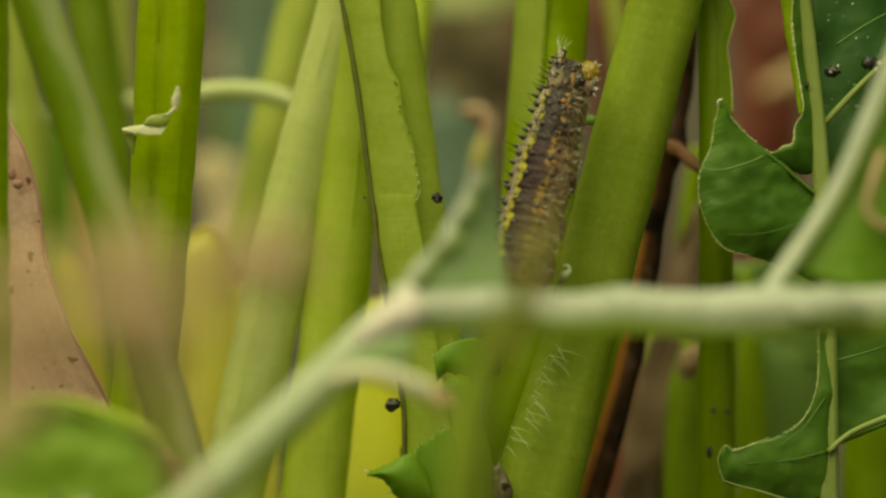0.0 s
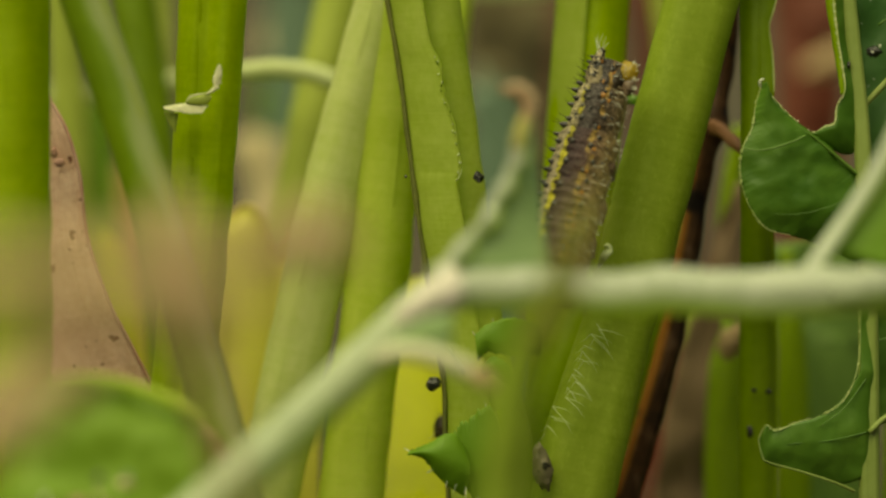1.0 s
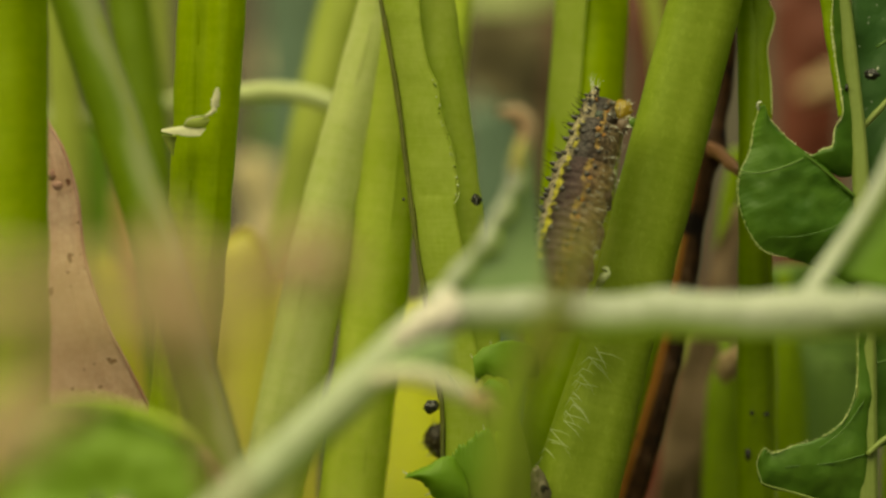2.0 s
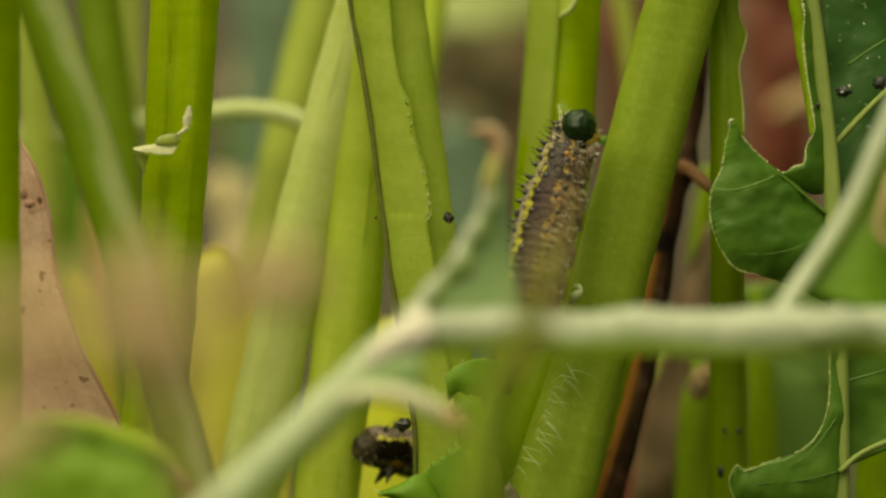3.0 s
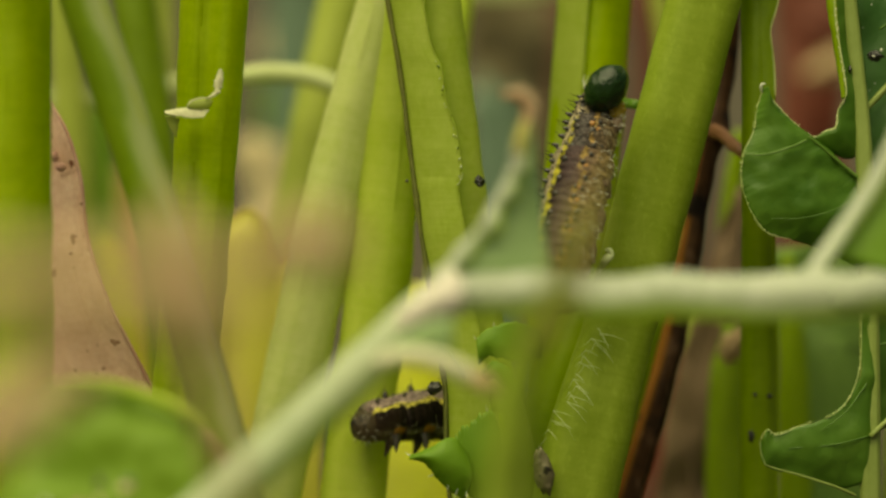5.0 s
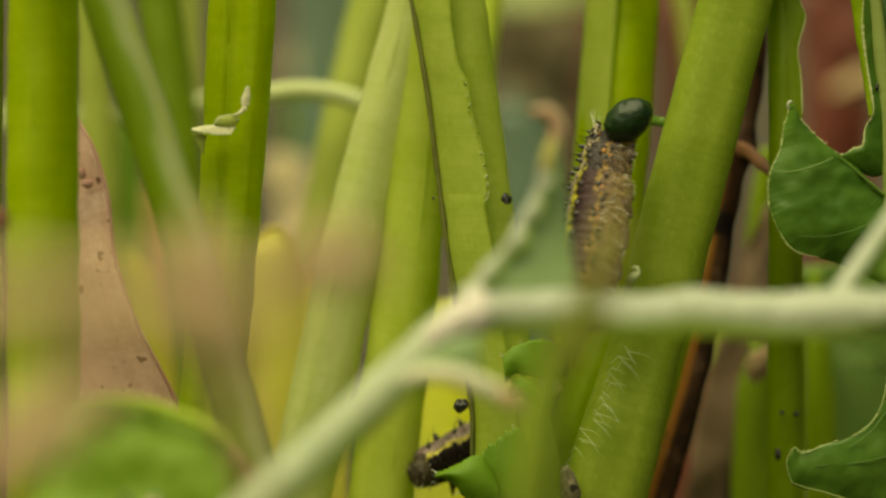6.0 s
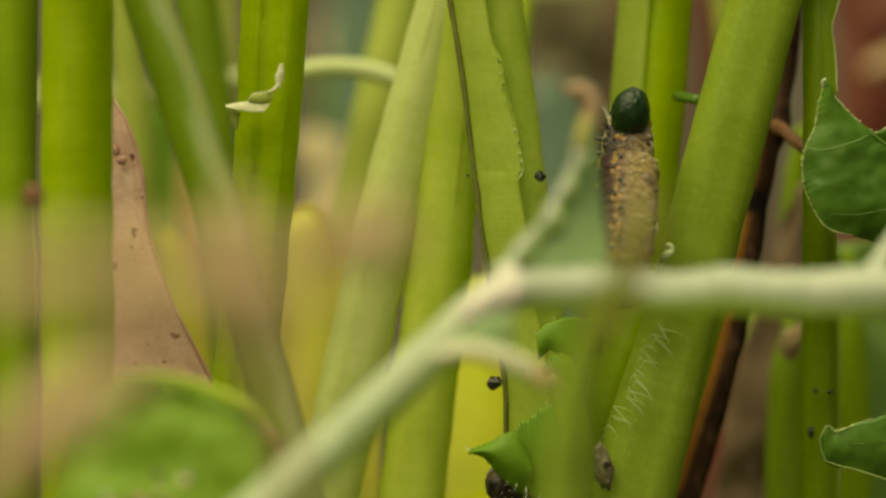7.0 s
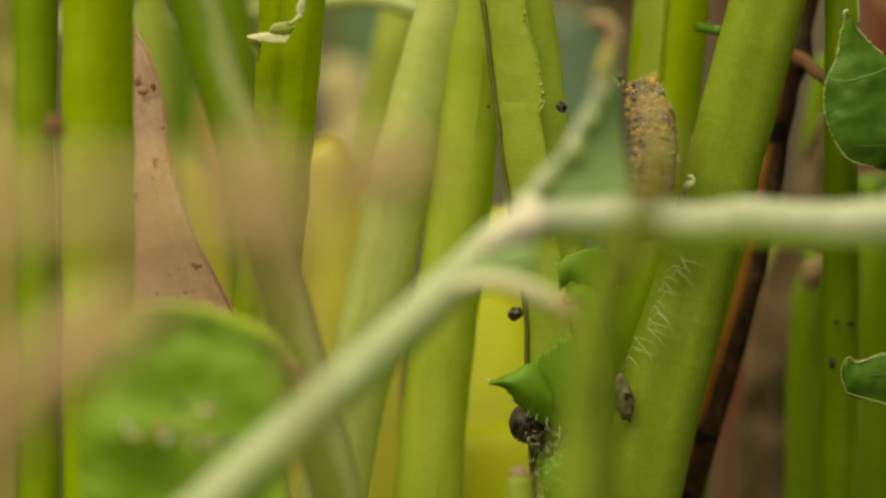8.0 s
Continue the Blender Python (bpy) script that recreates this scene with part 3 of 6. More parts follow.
stalk("pale leaf stalk deep in the clump", [(-41.08, 371.54, 118.36, 1.83), (-40.54, 367.52, 99.42, 1.83), (-38.93, 362.37, 75.23, 1.83), (-37.32, 354.99, 40.52, 1.94)], STALK_OLIVE, round_section, ribs=(95,), rib_size=0.6)
stalk("pale leaf stalk deep in the clump", [(-31.97, 381.58, 117.5, 1.21), (-31.59, 377.45, 98.06, 1.21), (-31.15, 372.17, 73.21, 1.21), (-31.15, 364.59, 37.56, 1.21)], STALK_OLIVE, round_section, ribs=(95,), rib_size=0.6)
stalk("pale olive leaf stalk in soft shade", [(-4.71, 346.44, 120.5, 2.26), (-11.23, 342.68, 102.84, 2.31), (-16.5, 337.68, 79.3, 2.41), (-20.26, 331.01, 47.91, 2.51)], STALK_OLIVE, round_section, ribs=(80,), rib_size=0.5)
stalk("pale green broad leaf stalk", [(-2.68, 313.3, 123.32, 2.72), (-6.76, 309.91, 107.35, 2.45), (-12.56, 305.38, 86.06, 2.54), (-16.28, 301.8, 69.21, 2.54), (-18.77, 299.35, 57.68, 2.72)], STALK_WAN, round_section, ribs=(66, 125), rib_size=0.8)
stalk("bright green leaf stalk between two others", [(-5.06, 312.29, 123.40, 2.03), (-6.15, 308.91, 107.49, 2.03), (-8.14, 304.12, 84.94, 2.49), (-10.30, 300.36, 67.26, 2.62), (-10.98, 298.39, 57.97, 2.71)], STALK_BRIGHT, round_section, ribs=(104,), rib_size=0.6)
THICK = stalk("thick bright green hairy leaf stalk", [(22.72, 304.26, 124.09, 2.82), (18.05, 300.97, 108.58, 2.82), (14.44, 298.13, 95.23, 2.91), (11.89, 296.02, 85.32, 2.91), (10.92, 295.20, 81.45, 2.82), (9.95, 294.47, 78.00, 2.86), (8.81, 293.64, 74.12, 3.08), (7.75, 292.82, 70.25, 3.30), (6.69, 291.81, 65.51, 3.30), (5.46, 290.71, 60.34, 3.43)], STALK_DOWNY, flattened, rough=0.035)
attach(THICK, [blade("pale_flange", [(14.22, 300.76, 102.83), (13.08, 300.21, 100.23), (12.06, 299.52, 96.99), (10.93, 298.65, 92.89), (10.09, 297.96, 89.65), (9.14, 297.14, 85.76), (8.54, 296.63, 83.38)], [(14.31, 300.76, 102.83), (13.52, 300.21, 100.23), (12.55, 299.52, 96.99), (11.49, 298.65, 92.89), (10.60, 297.96, 89.65), (9.72, 297.14, 85.76), (9.10, 296.63, 83.38)], STALK_PALE, THICK, "pale thin stalk margin", bulge=0.1, nu=8, nv=80, thick=0.15, teeth=0.12, ripple=0.1)])
stalk("shaded green leaf stalk wedged beside the twig", [(14.8, 315.07, 81.64, 0.28), (14.43, 314.38, 78.44, 1.12), (13.77, 313.6, 74.77, 1.6), (12.56, 312.63, 70.19, 1.87), (11.15, 311.36, 64.23, 2.06), (9.41, 309.32, 54.6, 2.15)], STALK_SHADE, round_section, ribs=(95,), rib_size=0.5)
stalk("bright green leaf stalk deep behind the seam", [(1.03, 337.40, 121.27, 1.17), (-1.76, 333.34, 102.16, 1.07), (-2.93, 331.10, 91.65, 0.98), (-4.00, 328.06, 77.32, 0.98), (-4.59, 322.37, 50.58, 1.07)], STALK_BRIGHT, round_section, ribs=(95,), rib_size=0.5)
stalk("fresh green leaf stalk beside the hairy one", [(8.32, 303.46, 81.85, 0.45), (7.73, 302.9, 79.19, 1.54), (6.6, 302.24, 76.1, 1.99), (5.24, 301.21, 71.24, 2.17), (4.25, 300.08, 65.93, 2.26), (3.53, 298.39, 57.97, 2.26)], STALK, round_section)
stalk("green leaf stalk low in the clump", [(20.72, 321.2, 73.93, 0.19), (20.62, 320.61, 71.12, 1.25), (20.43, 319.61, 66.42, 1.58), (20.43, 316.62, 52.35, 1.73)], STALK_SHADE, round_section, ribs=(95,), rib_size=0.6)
stalk("light green leaf stalk low in the clump", [(26.07, 328.26, 78.28, 0.24), (26.29, 326.07, 72.78, 1.07), (26.58, 324.45, 65.16, 1.46), (26.68, 321.41, 50.87, 1.56)], STALK, round_section, ribs=(95,), rib_size=0.6)
stalk("light green leaf stalk behind the lobed leaf", [(36.26, 319.81, 67.36, 2.21), (35.78, 316.62, 52.35, 2.30)], STALK, round_section, ribs=(95,), rib_size=0.6)
stalk("thin green leaf stalk behind the twig", [(22.53, 334.43, 88.06, 0.79), (21.3, 332.79, 80.32, 0.89), (20.55, 326.21, 49.39, 0.99)], STALK, round_section, ribs=(95,), rib_size=0.6)
stalk("pale leaf stalk slanting behind the thick one", [(11.82, 361.5, 119.21, 0.94), (15.22, 357.58, 100.79, 0.94), (16.53, 355.95, 93.11, 0.94), (20.72, 345.4, 43.48, 1.05)], STALK_OLIVE, round_section, ribs=(95,), rib_size=0.6)


def stump():
    rows = grounded([(-3.35, 274.04, 68.5, 0.41), (-3.35, 273.96, 68.1, 0.83), (-3.31, 273.7, 66.88, 0.95), (-3.23, 273.44, 65.67, 0.99)])
    ob = holder("leaf_stalk", "short green stalk stump with a brown tip", "plant stalk", rows[-1][:3], "leaf stalks of the clump")
    attach(ob, [tube("stalk_body", rows, STALK_PALE, ob, n=40, k=20, rough=0.05), tube("brown_tip", [(-3.4, 274.1, 68.75, 0.12), (-3.35, 274.04, 68.5, 0.46), (-3.35, 273.96, 68.1, 0.85), (-3.35, 273.91, 67.86, 0.87)], DRY_BROWN, ob, "brown dried tip", n=14, k=20, rough=0.1)])


stump()


# ---- narrow stalk with a thin nibbled flange ----
def flanged_stalk():
    body = grounded([(21.11, 307.78, 123.79, 1.16), (21.2, 304.44, 108.1, 1.16), (21.29, 301.11, 92.42, 1.11), (21.91, 303.2, 78.2, 1.45), (21.98, 303.23, 73.52, 1.54), (22.13, 303.18, 56.49, 1.47)])
    ob = holder("leaf_stalk", "narrow green leaf stalk with nibbled pale edge", "plant stalk", body[-1][:3], "leaf stalks of the clump")
    edge = [(22.44, 306.47, 123.9), (22.27, 303.17, 108.37), (22.49, 302.62, 105.76), (22.93, 302.39, 104.68), (22.75, 302.15, 103.6), (22.35, 301.83, 102.08), (22.53, 301.49, 100.47), (22.66, 301.23, 99.26), (22.71, 300.77, 97.09), (22.62, 299.83, 92.66), (23.28, 302.22, 78.43), (23.62, 302.23, 56.79)]
    inner = [(21.2, 306.47, 123.9), (21.2, 303.17, 108.37), (21.2, 302.62, 105.76), (21.29, 302.39, 104.68), (21.29, 302.15, 103.6), (21.2, 301.83, 102.08), (21.29, 301.49, 100.47), (21.29, 301.23, 99.26), (21.29, 300.77, 97.09), (21.29, 299.83, 92.66), (21.84, 302.22, 78.43), (22.16, 302.23, 56.79)]
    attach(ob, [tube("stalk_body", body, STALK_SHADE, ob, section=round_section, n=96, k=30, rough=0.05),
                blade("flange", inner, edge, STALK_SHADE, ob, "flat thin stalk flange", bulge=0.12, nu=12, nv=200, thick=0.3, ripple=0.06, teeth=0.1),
                tube("nibbled_edge", [(q[0], q[1] - 0.05, q[2], 0.055) for q in edge[:9]], LEAF_RIM, ob, "pale nibbled edge", n=200, k=6, rough=1.6)])


flanged_stalk()


# ---- leaf stalk with a pale channelled face, dark seam and frayed flange ----
def channelled_stalk():
    body = grounded([(-6.40, 307.27, 123.83, 2.58), (-4.98, 303.95, 108.17, 2.53), (-3.82, 302.37, 100.78, 2.31), (-2.58, 301.08, 94.69, 1.96), (-1.87, 300.06, 89.90, 1.87), (-1.20, 298.95, 84.68, 1.87), (-0.62, 297.47, 77.72, 2.40), (0.71, 295.44, 68.15, 3.38), (1.16, 293.59, 59.45, 3.56)])
    ob = holder("leaf_stalk", "light green channelled leaf stalk with dark seam and frayed edge", "plant stalk", body[-1][:3], "leaf stalks of the clump")
    left = [(-9.86, 304.26, 124.09), (-8.19, 300.78, 107.72), (-7.56, 300.05, 104.27), (-7.13, 299.55, 101.91), (-6.91, 299.30, 100.74), (-6.69, 299.04, 99.54), (-6.47, 298.68, 97.81), (-6.27, 298.36, 96.31), (-6.06, 298.02, 94.71), (-5.81, 297.62, 92.86), (-5.62, 297.32, 91.44), (-5.51, 297.15, 90.62), (-5.27, 296.75, 88.77), (-5.01, 296.39, 87.05), (-4.39, 295.56, 83.17), (-3.83, 294.74, 79.29), (-3.08, 293.82, 74.99), (-2.99, 292.91, 70.68), (-2.38, 290.71, 60.34)]
    fray = [(-6.32, 303.06, 124.19), (-5.09, 299.59, 107.89), (-4.82, 298.86, 104.46), (-4.43, 298.36, 102.10), (-4.08, 298.11, 100.94), (-3.46, 297.86, 99.74), (-3.25, 297.49, 98.02), (-2.85, 297.17, 96.52), (-2.32, 296.84, 94.93), (-2.02, 296.45, 93.09), (-1.84, 296.14, 91.67), (-2.15, 295.97, 90.86), (-1.89, 295.58, 89.01), (-1.58, 295.21, 87.30), (-1.18, 294.39, 83.43), (-0.39, 293.57, 79.57), (0.26, 292.66, 75.28), (0.70, 291.75, 70.99), (1.14, 289.56, 60.70)]
    parts = [tube("stalk_body", body, STALK_PALE, ob, section=round_section, n=100, k=36, rough=0.06),
             blade("face", left, fray, STALK_PALE, ob, "pale flat stalk face", bulge=0.35, nu=16, nv=160, thick=0.8, ripple=0.05, teeth=0.07),
             tube("seam", [(p[0], p[1] - 0.25, p[2], 0.2) for p in left], SEAM, ob, "dark brown seam", n=90, k=8, rough=0.6),
             tube("frayed_edge", [(*p, 0.045) for p in fray], STALK_PALE, ob, "pale frayed edge", n=160, k=6, rough=1.6, seed=2.0),
             tube("tear", [(-1.75, 295.38, 91.91, 0.02), (-1.84, 295.30, 91.57, 0.03), (-2.01, 295.23, 91.23, 0.04), (-2.23, 295.18, 90.97, 0.02)], STALK_HAIR, ob, "whitish glistening tear", n=14, k=8, rough=0.5)]
    # pale lumps model glints along the frayed edge; every third lump is dark
    glints = random.Random(12)
    spine = spline(fray, 400)
    for q in range(24):
        at = spine[glints.randint(95, 225)]
        v, f, u = lump_mesh(glints.uniform(0.03, 0.09), 0.04, glints.uniform(0.05, 0.14), 0.6, q, 8, 6)
        o = mesh_part("fray_glint_crumb", v, f, u, STALK_HAIR if q % 3 else STALK_DARK, ob)
        o.location = Vector((at[0] + glints.uniform(-0.25, 0.2), at[1] - 0.12, at[2])) * MM
        parts.append(o)
    return attach(ob, parts)


channelled_stalk()


def two_faced_stalk():
    body = grounded([(10.4, 317.82, 122.93, 2.76), (9.11, 314.37, 106.74, 2.85), (7.87, 310.93, 90.54, 2.94), (6.49, 308.06, 77.04, 2.85), (5.34, 303.66, 56.35, 2.85)])
    ob = holder("leaf_stalk", "light green two-faced leaf stalk behind the caterpillar", "plant stalk", body[-1][:3], "leaf stalks of the clump")
    left = [(6.91, 316.11, 123.08), (6.08, 312.69, 106.97), (4.85, 309.26, 90.86), (3.84, 306.41, 77.43), (3.02, 302.03, 56.85)]
    ridge = [(9.83, 314.3, 123.23), (8.55, 310.9, 107.21), (7.32, 307.49, 91.2), (5.96, 304.66, 77.85), (4.82, 300.31, 57.38)]
    parts = [tube("stalk_body", body, STALK_LIME, ob, section=angular, n=84, k=36, rough=0.05),
             tube("bite_rim", [(10.29, 308.7, 108.88, 0.14), (9.97, 308.4, 107.47, 0.14), (9.66, 308.17, 106.41, 0.18), (9.12, 308.19, 105.54, 0.23), (8.45, 308.39, 105.06, 0.14)], LEAF_RIM, ob, "whitish chewed bite", n=60, k=8, rough=0.9),
             blade("face_flap", [(8.61, 310.18, 109.59), (8.47, 309.51, 106.95), (8.33, 308.99, 104.97)], [(10.39, 309.18, 109.72), (9.8, 308.56, 106.81), (8.46, 308.58, 104.98)], STALK_PALE, ob, "torn flap of the pale face", bulge=0.05, nu=8, nv=20, thick=0.2, teeth=0.05),
             blade("face", left, ridge, STALK_PALE, ob, "pale stalk face", bulge=0.15, nu=10, nv=50, thick=0.6, ripple=0.05)]
    return attach(ob, parts)


two_faced_stalk()

# thin pale stem arching across the back
tagged(tube("arching_stem", [(-54.45, 382.87, 81.72, 1.01), (-43.52, 376.29, 83.30, 0.95), (-36.42, 366.32, 85.18, 0.87), (-27.97, 348.88, 89.46, 0.82), (-20.70, 331.47, 93.37, 0.83), (-17.77, 331.51, 93.56, 0.83), (-14.84, 331.43, 93.18, 0.83), (-12.16, 331.21, 92.13, 0.78), (-10.38, 331.87, 90.43, 0.78), (-9.54, 335.78, 84.78, 0.75), (-9.97, 339.61, 64.34, 0.76), (-10, 352, -1, 0.8)], STEM_PALE, n=110, k=16),
       "thin pale arching stem behind the stalks", "stem")


# ---- broken brown twig ----
def twig():
    ob = holder("twig", "dark brown broken woody twig with a stub", "twig", (12.63, 303.75, 63.96))
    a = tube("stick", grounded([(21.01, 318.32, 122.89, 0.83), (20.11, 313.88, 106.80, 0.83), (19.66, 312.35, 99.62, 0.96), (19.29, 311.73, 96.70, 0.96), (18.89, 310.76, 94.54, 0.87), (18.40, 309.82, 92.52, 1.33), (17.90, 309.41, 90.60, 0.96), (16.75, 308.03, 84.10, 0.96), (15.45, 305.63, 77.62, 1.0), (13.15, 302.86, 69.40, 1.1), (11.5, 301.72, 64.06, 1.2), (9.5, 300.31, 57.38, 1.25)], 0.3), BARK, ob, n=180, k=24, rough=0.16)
    b = tube("stub", [(18.44, 308.81, 92.72, 0.62), (19.3, 306.3, 92.62, 0.5), (19.9, 304.5, 92.38, 0.52), (20.45, 302.8, 92.0, 0.40), (20.7, 302.2, 91.8, 0.16)], TWIG_STUB, ob, "brown broken side stub", n=30, k=14, rough=0.4)
    attach(ob, (a, b))


twig()


# ---- dead pink-brown leaf ----
def pink_leaf():
    ob = holder("dead_leaf", "pinkish brown dead leaf with dark red rim and specks", "dead leaf", (-30.42, 296.92, 75.11))
    right = [(-34.51, 301.5, 96.64), (-32.76, 299.91, 94), (-31.74, 299.17, 90.53), (-31.2, 298.25, 86.2), (-29.56, 296.26, 81.65), (-27.57, 295.44, 77.76), (-25.8, 294.7, 74.31), (-23.15, 293.32, 67.82), (-21.45, 292.63, 59.75)]
    left = [(-34.82, 303.47, 96.3), (-36.43, 302.67, 92.57), (-38.23, 301.65, 87.76), (-38.67, 300.72, 83.38), (-39.12, 299.79, 79), (-39.12, 299.05, 75.5), (-38.67, 298.3, 72), (-36.88, 297, 65.87), (-35.09, 295.51, 58.86)]
    parts = [blade("blade", left, right, PINK, ob, bulge=0.5, nu=24, nv=60, ripple=0.12, thick=0.3),
             tube("rim", [(*p, 0.13) for p in right], PINK_RIM, ob, "dark red rolled leaf rim", n=60, k=8, rough=0.3)]
    for at, size, seed in (((-33.85, 299.45, 92.33), (0.36, 0.12, 0.42), 1), ((-33.3, 299.09, 91.59), (0.42, 0.12, 0.30), 2), ((-32.45, 297.19, 85.07), (0.16, 0.1, 0.16), 3)):
        v, f, u = lump_mesh(*size, 0.5, seed, 14, 9)
        o = mesh_part("scab", v, f, u, PINK_RIM, ob, "dark red-brown scab")
        o.location = Vector(at) * MM
        parts.append(o)
    attach(ob, parts)


pink_leaf()

# ---- lobed green leaf on its own stalk ----
def lobed_leaf():
    ob = holder("lobed_leaf", "dark green lobed leaf with pale chewed rim", "leaf", (29.69, 289.46, 68.91))
    P = []
    P.append(tube("midrib", grounded([(25.57, 300.45, 124.41, 0.61), (27.31, 297.21, 109.19, 0.61), (27.96, 296.31, 104.93, 0.61), (28.52, 295.29, 100.17, 0.61), (29, 294.3, 95.49, 0.65), (29.31, 293.03, 89.54, 0.70), (29.6, 291.52, 80.96, 0.78), (29.73, 288.98, 69.04, 0.83), (29.91, 287.83, 61.23, 0.87)], 0.3), VEIN, ob, "pale green midrib", n=80, k=16, section=grooved))
    outline = [(21.21, 294.28, 98.76), (20.74, 293.41, 97.07), (20.47, 292.89, 95.62), (19.76, 292.38, 94.17), (19.55, 292.07, 92.69), (19.76, 291.75, 91.21), (20.46, 291.39, 89.52), (21.6, 291.3, 88.13), (23.47, 291.39, 87.58), (25.85, 291.72, 86.71), (28.5, 291.93, 85.33)]
    top = [(21.3, 294.26, 98.67), (22.3, 294.02, 97.57), (23.51, 293.77, 96.38), (25.27, 293.81, 95.14)]
    P.append(blade("lobe", outline, [(21.34, 294.24, 98.59), (22.38, 293.97, 97.32), (23.6, 293.74, 96.21), (24.65, 293.67, 95.43), (25.62, 293.72, 94.71), (26.5, 293.68, 94.02), (27.38, 293.61, 93.23), (28.07, 293.47, 92.55), (28.69, 293.39, 91.68), (29.13, 293.03, 89.54), (29.4, 292.41, 86.11)], LEAF, ob, bulge=0.9, nu=34, nv=140, teeth=0.10, ripple=0.32))
    notch = [(25.27, 293.81, 95.14), (26.12, 293.71, 95.6), (26.84, 293.57, 95.93), (27.02, 293.84, 97.21), (27.62, 294.1, 98.39), (27.41, 294.48, 100.18), (27.06, 294.93, 102.3), (26.76, 295.51, 105.05), (26.84, 295.96, 107.17), (26.41, 296.41, 109.3), (24.54, 299.64, 124.48)]
    P.append(blade("lobe", notch, [(26.8, 294.13, 93.75), (27.67, 294.04, 93.33), (28.54, 294.13, 93.75), (28.8, 294.59, 95.88), (28.72, 294.95, 97.58), (28.46, 295.46, 100.01), (28.11, 295.92, 102.14), (27.85, 296.5, 104.9), (27.5, 296.96, 107.03), (27.24, 297.41, 109.16), (25.5, 300.65, 124.4)], LEAF, ob, bulge=0.15, nu=10, nv=90, teeth=0.05))
    P.append(blade("folded_edge", [(27.38, 294.2, 97.93), (27.08, 294.52, 99.42), (26.91, 294.8, 100.25), (26.44, 295.5, 103.08), (25.92, 296.22, 106.48), (25.49, 296.81, 109.24), (23.49, 300.04, 124.45)], [(27.57, 293.95, 98.2), (27.44, 294.22, 99.47), (27.35, 294.4, 100.32), (27.01, 294.95, 102.86), (26.79, 295.67, 106.26), (26.4, 296.32, 109.31), (24.54, 299.54, 124.49)], STALK, ob, "light green folded leaf edge", bulge=0.15, nu=8, nv=60, thick=0.12, teeth=0.05))
    P.append(blade("lobe", [(27.82, 302.07, 123.4), (28.35, 298.98, 108.85), (29.22, 296.61, 97.73), (29.57, 294.8, 89.17)], [(40.47, 305.08, 123.14), (40.47, 301.96, 108.44), (40.33, 298.59, 97.38), (40.2, 296.69, 93.26)], LEAF_DUSTY, ob, bulge=0.8, nu=26, nv=40, ripple=0.35))
    low = [(28.88, 291.02, 81.97), (28.75, 290.11, 77.72), (27.85, 289.33, 75.46), (26.65, 288.8, 74.44), (25.2, 288.48, 73.89), (24.02, 288.22, 73.61), (22.32, 287.9, 73.07), (21.62, 287.88, 73.47)]
    P.append(blade("lobe", low, [(29.47, 292, 80.85), (29.65, 290.73, 74.88), (29.6, 289.16, 69.89), (28.07, 288.41, 68.75), (26.68, 287.95, 69.01), (24.04, 287.63, 69.91), (21.54, 287.38, 70.65), (21.06, 287.65, 72.37)], LEAF, ob, bulge=0.5, nu=24, nv=70, teeth=0.06, ripple=0.3))
    P.append(blade("lobe", [(29.66, 293.34, 82.33), (29.83, 292.25, 77.19), (30.45, 291.25, 72.49)], [(40.47, 296.81, 84.25), (40.47, 295.53, 78.2), (40.33, 294.01, 75.85)], LEAF, ob, bulge=0.7, nu=22, nv=30, ripple=0.3))
    P.append(tube("vein", [(29.08, 295.00, 96.87, 0.22), (30.29, 295.17, 98.16, 0.26), (31.51, 295.44, 99.44, 0.24), (33.18, 295.89, 101.04, 0.22), (36.01, 296.88, 103.79, 0.17)], VEIN, ob, n=24, k=8))
    P.append(tube("vein", [(21.31, 293.97, 98.42, 0.04), (22.32, 293.45, 97.22, 0.07), (23.66, 293.25, 95.95, 0.09), (25.19, 293.22, 94.9, 0.10), (26.7, 293.30, 93.64, 0.13), (28.92, 293.35, 91.74, 0.15)], VEIN_SOFT, ob, n=30, k=8))
    P.append(tube("vein", [(19.75, 292.2, 94.25, 0.05), (20.62, 291.66, 94.14, 0.07), (21.64, 291.38, 94.28, 0.08), (23.59, 291.7, 94.83, 0.09), (24.53, 292.19, 95.18, 0.09)], VEIN_SOFT, ob, n=20, k=8))
    P.append(tube("vein", [(29.59, 288.74, 72.71, 0.24), (31.06, 289.01, 73.98, 0.22), (34.7, 290.78, 75.09, 0.26), (39.32, 293.04, 76.09, 0.18)], VEIN, ob, n=24, k=8))
    for row in ([(28.79, 292.5, 90.89, 0.05), (26.59, 290.95, 89.98, 0.04), (23.98, 290.62, 89.39, 0.03), (21.84, 290.8, 89.35, 0.02)],
                [(29.51, 289.84, 76.92, 0.06), (27.52, 288.55, 74.58, 0.05), (25.76, 287.9, 73.41, 0.03)], [(29.51, 288.94, 72.68, 0.06), (26.64, 287.83, 72.3, 0.05), (23.17, 287.58, 72.06, 0.03)], [(30.32, 296.52, 103.05, 0.10), (32.96, 297.08, 104.73, 0.09), (36.69, 299.42, 106.14, 0.06)], [(30.15, 291.45, 79.19, 0.10), (32.52, 291.78, 79.78, 0.08), (35.81, 293.95, 80.38, 0.05)]):
        P.append(tube("vein", row, VEIN_FAINT, ob, n=20, k=8))
    P.append(tube("rim", [(*q, 0.022) for q in outline[:9]], LEAF_RIM, ob, "thin pale chewed leaf rim", n=260, k=6, rough=1.4))
    nibble = random.Random(44)
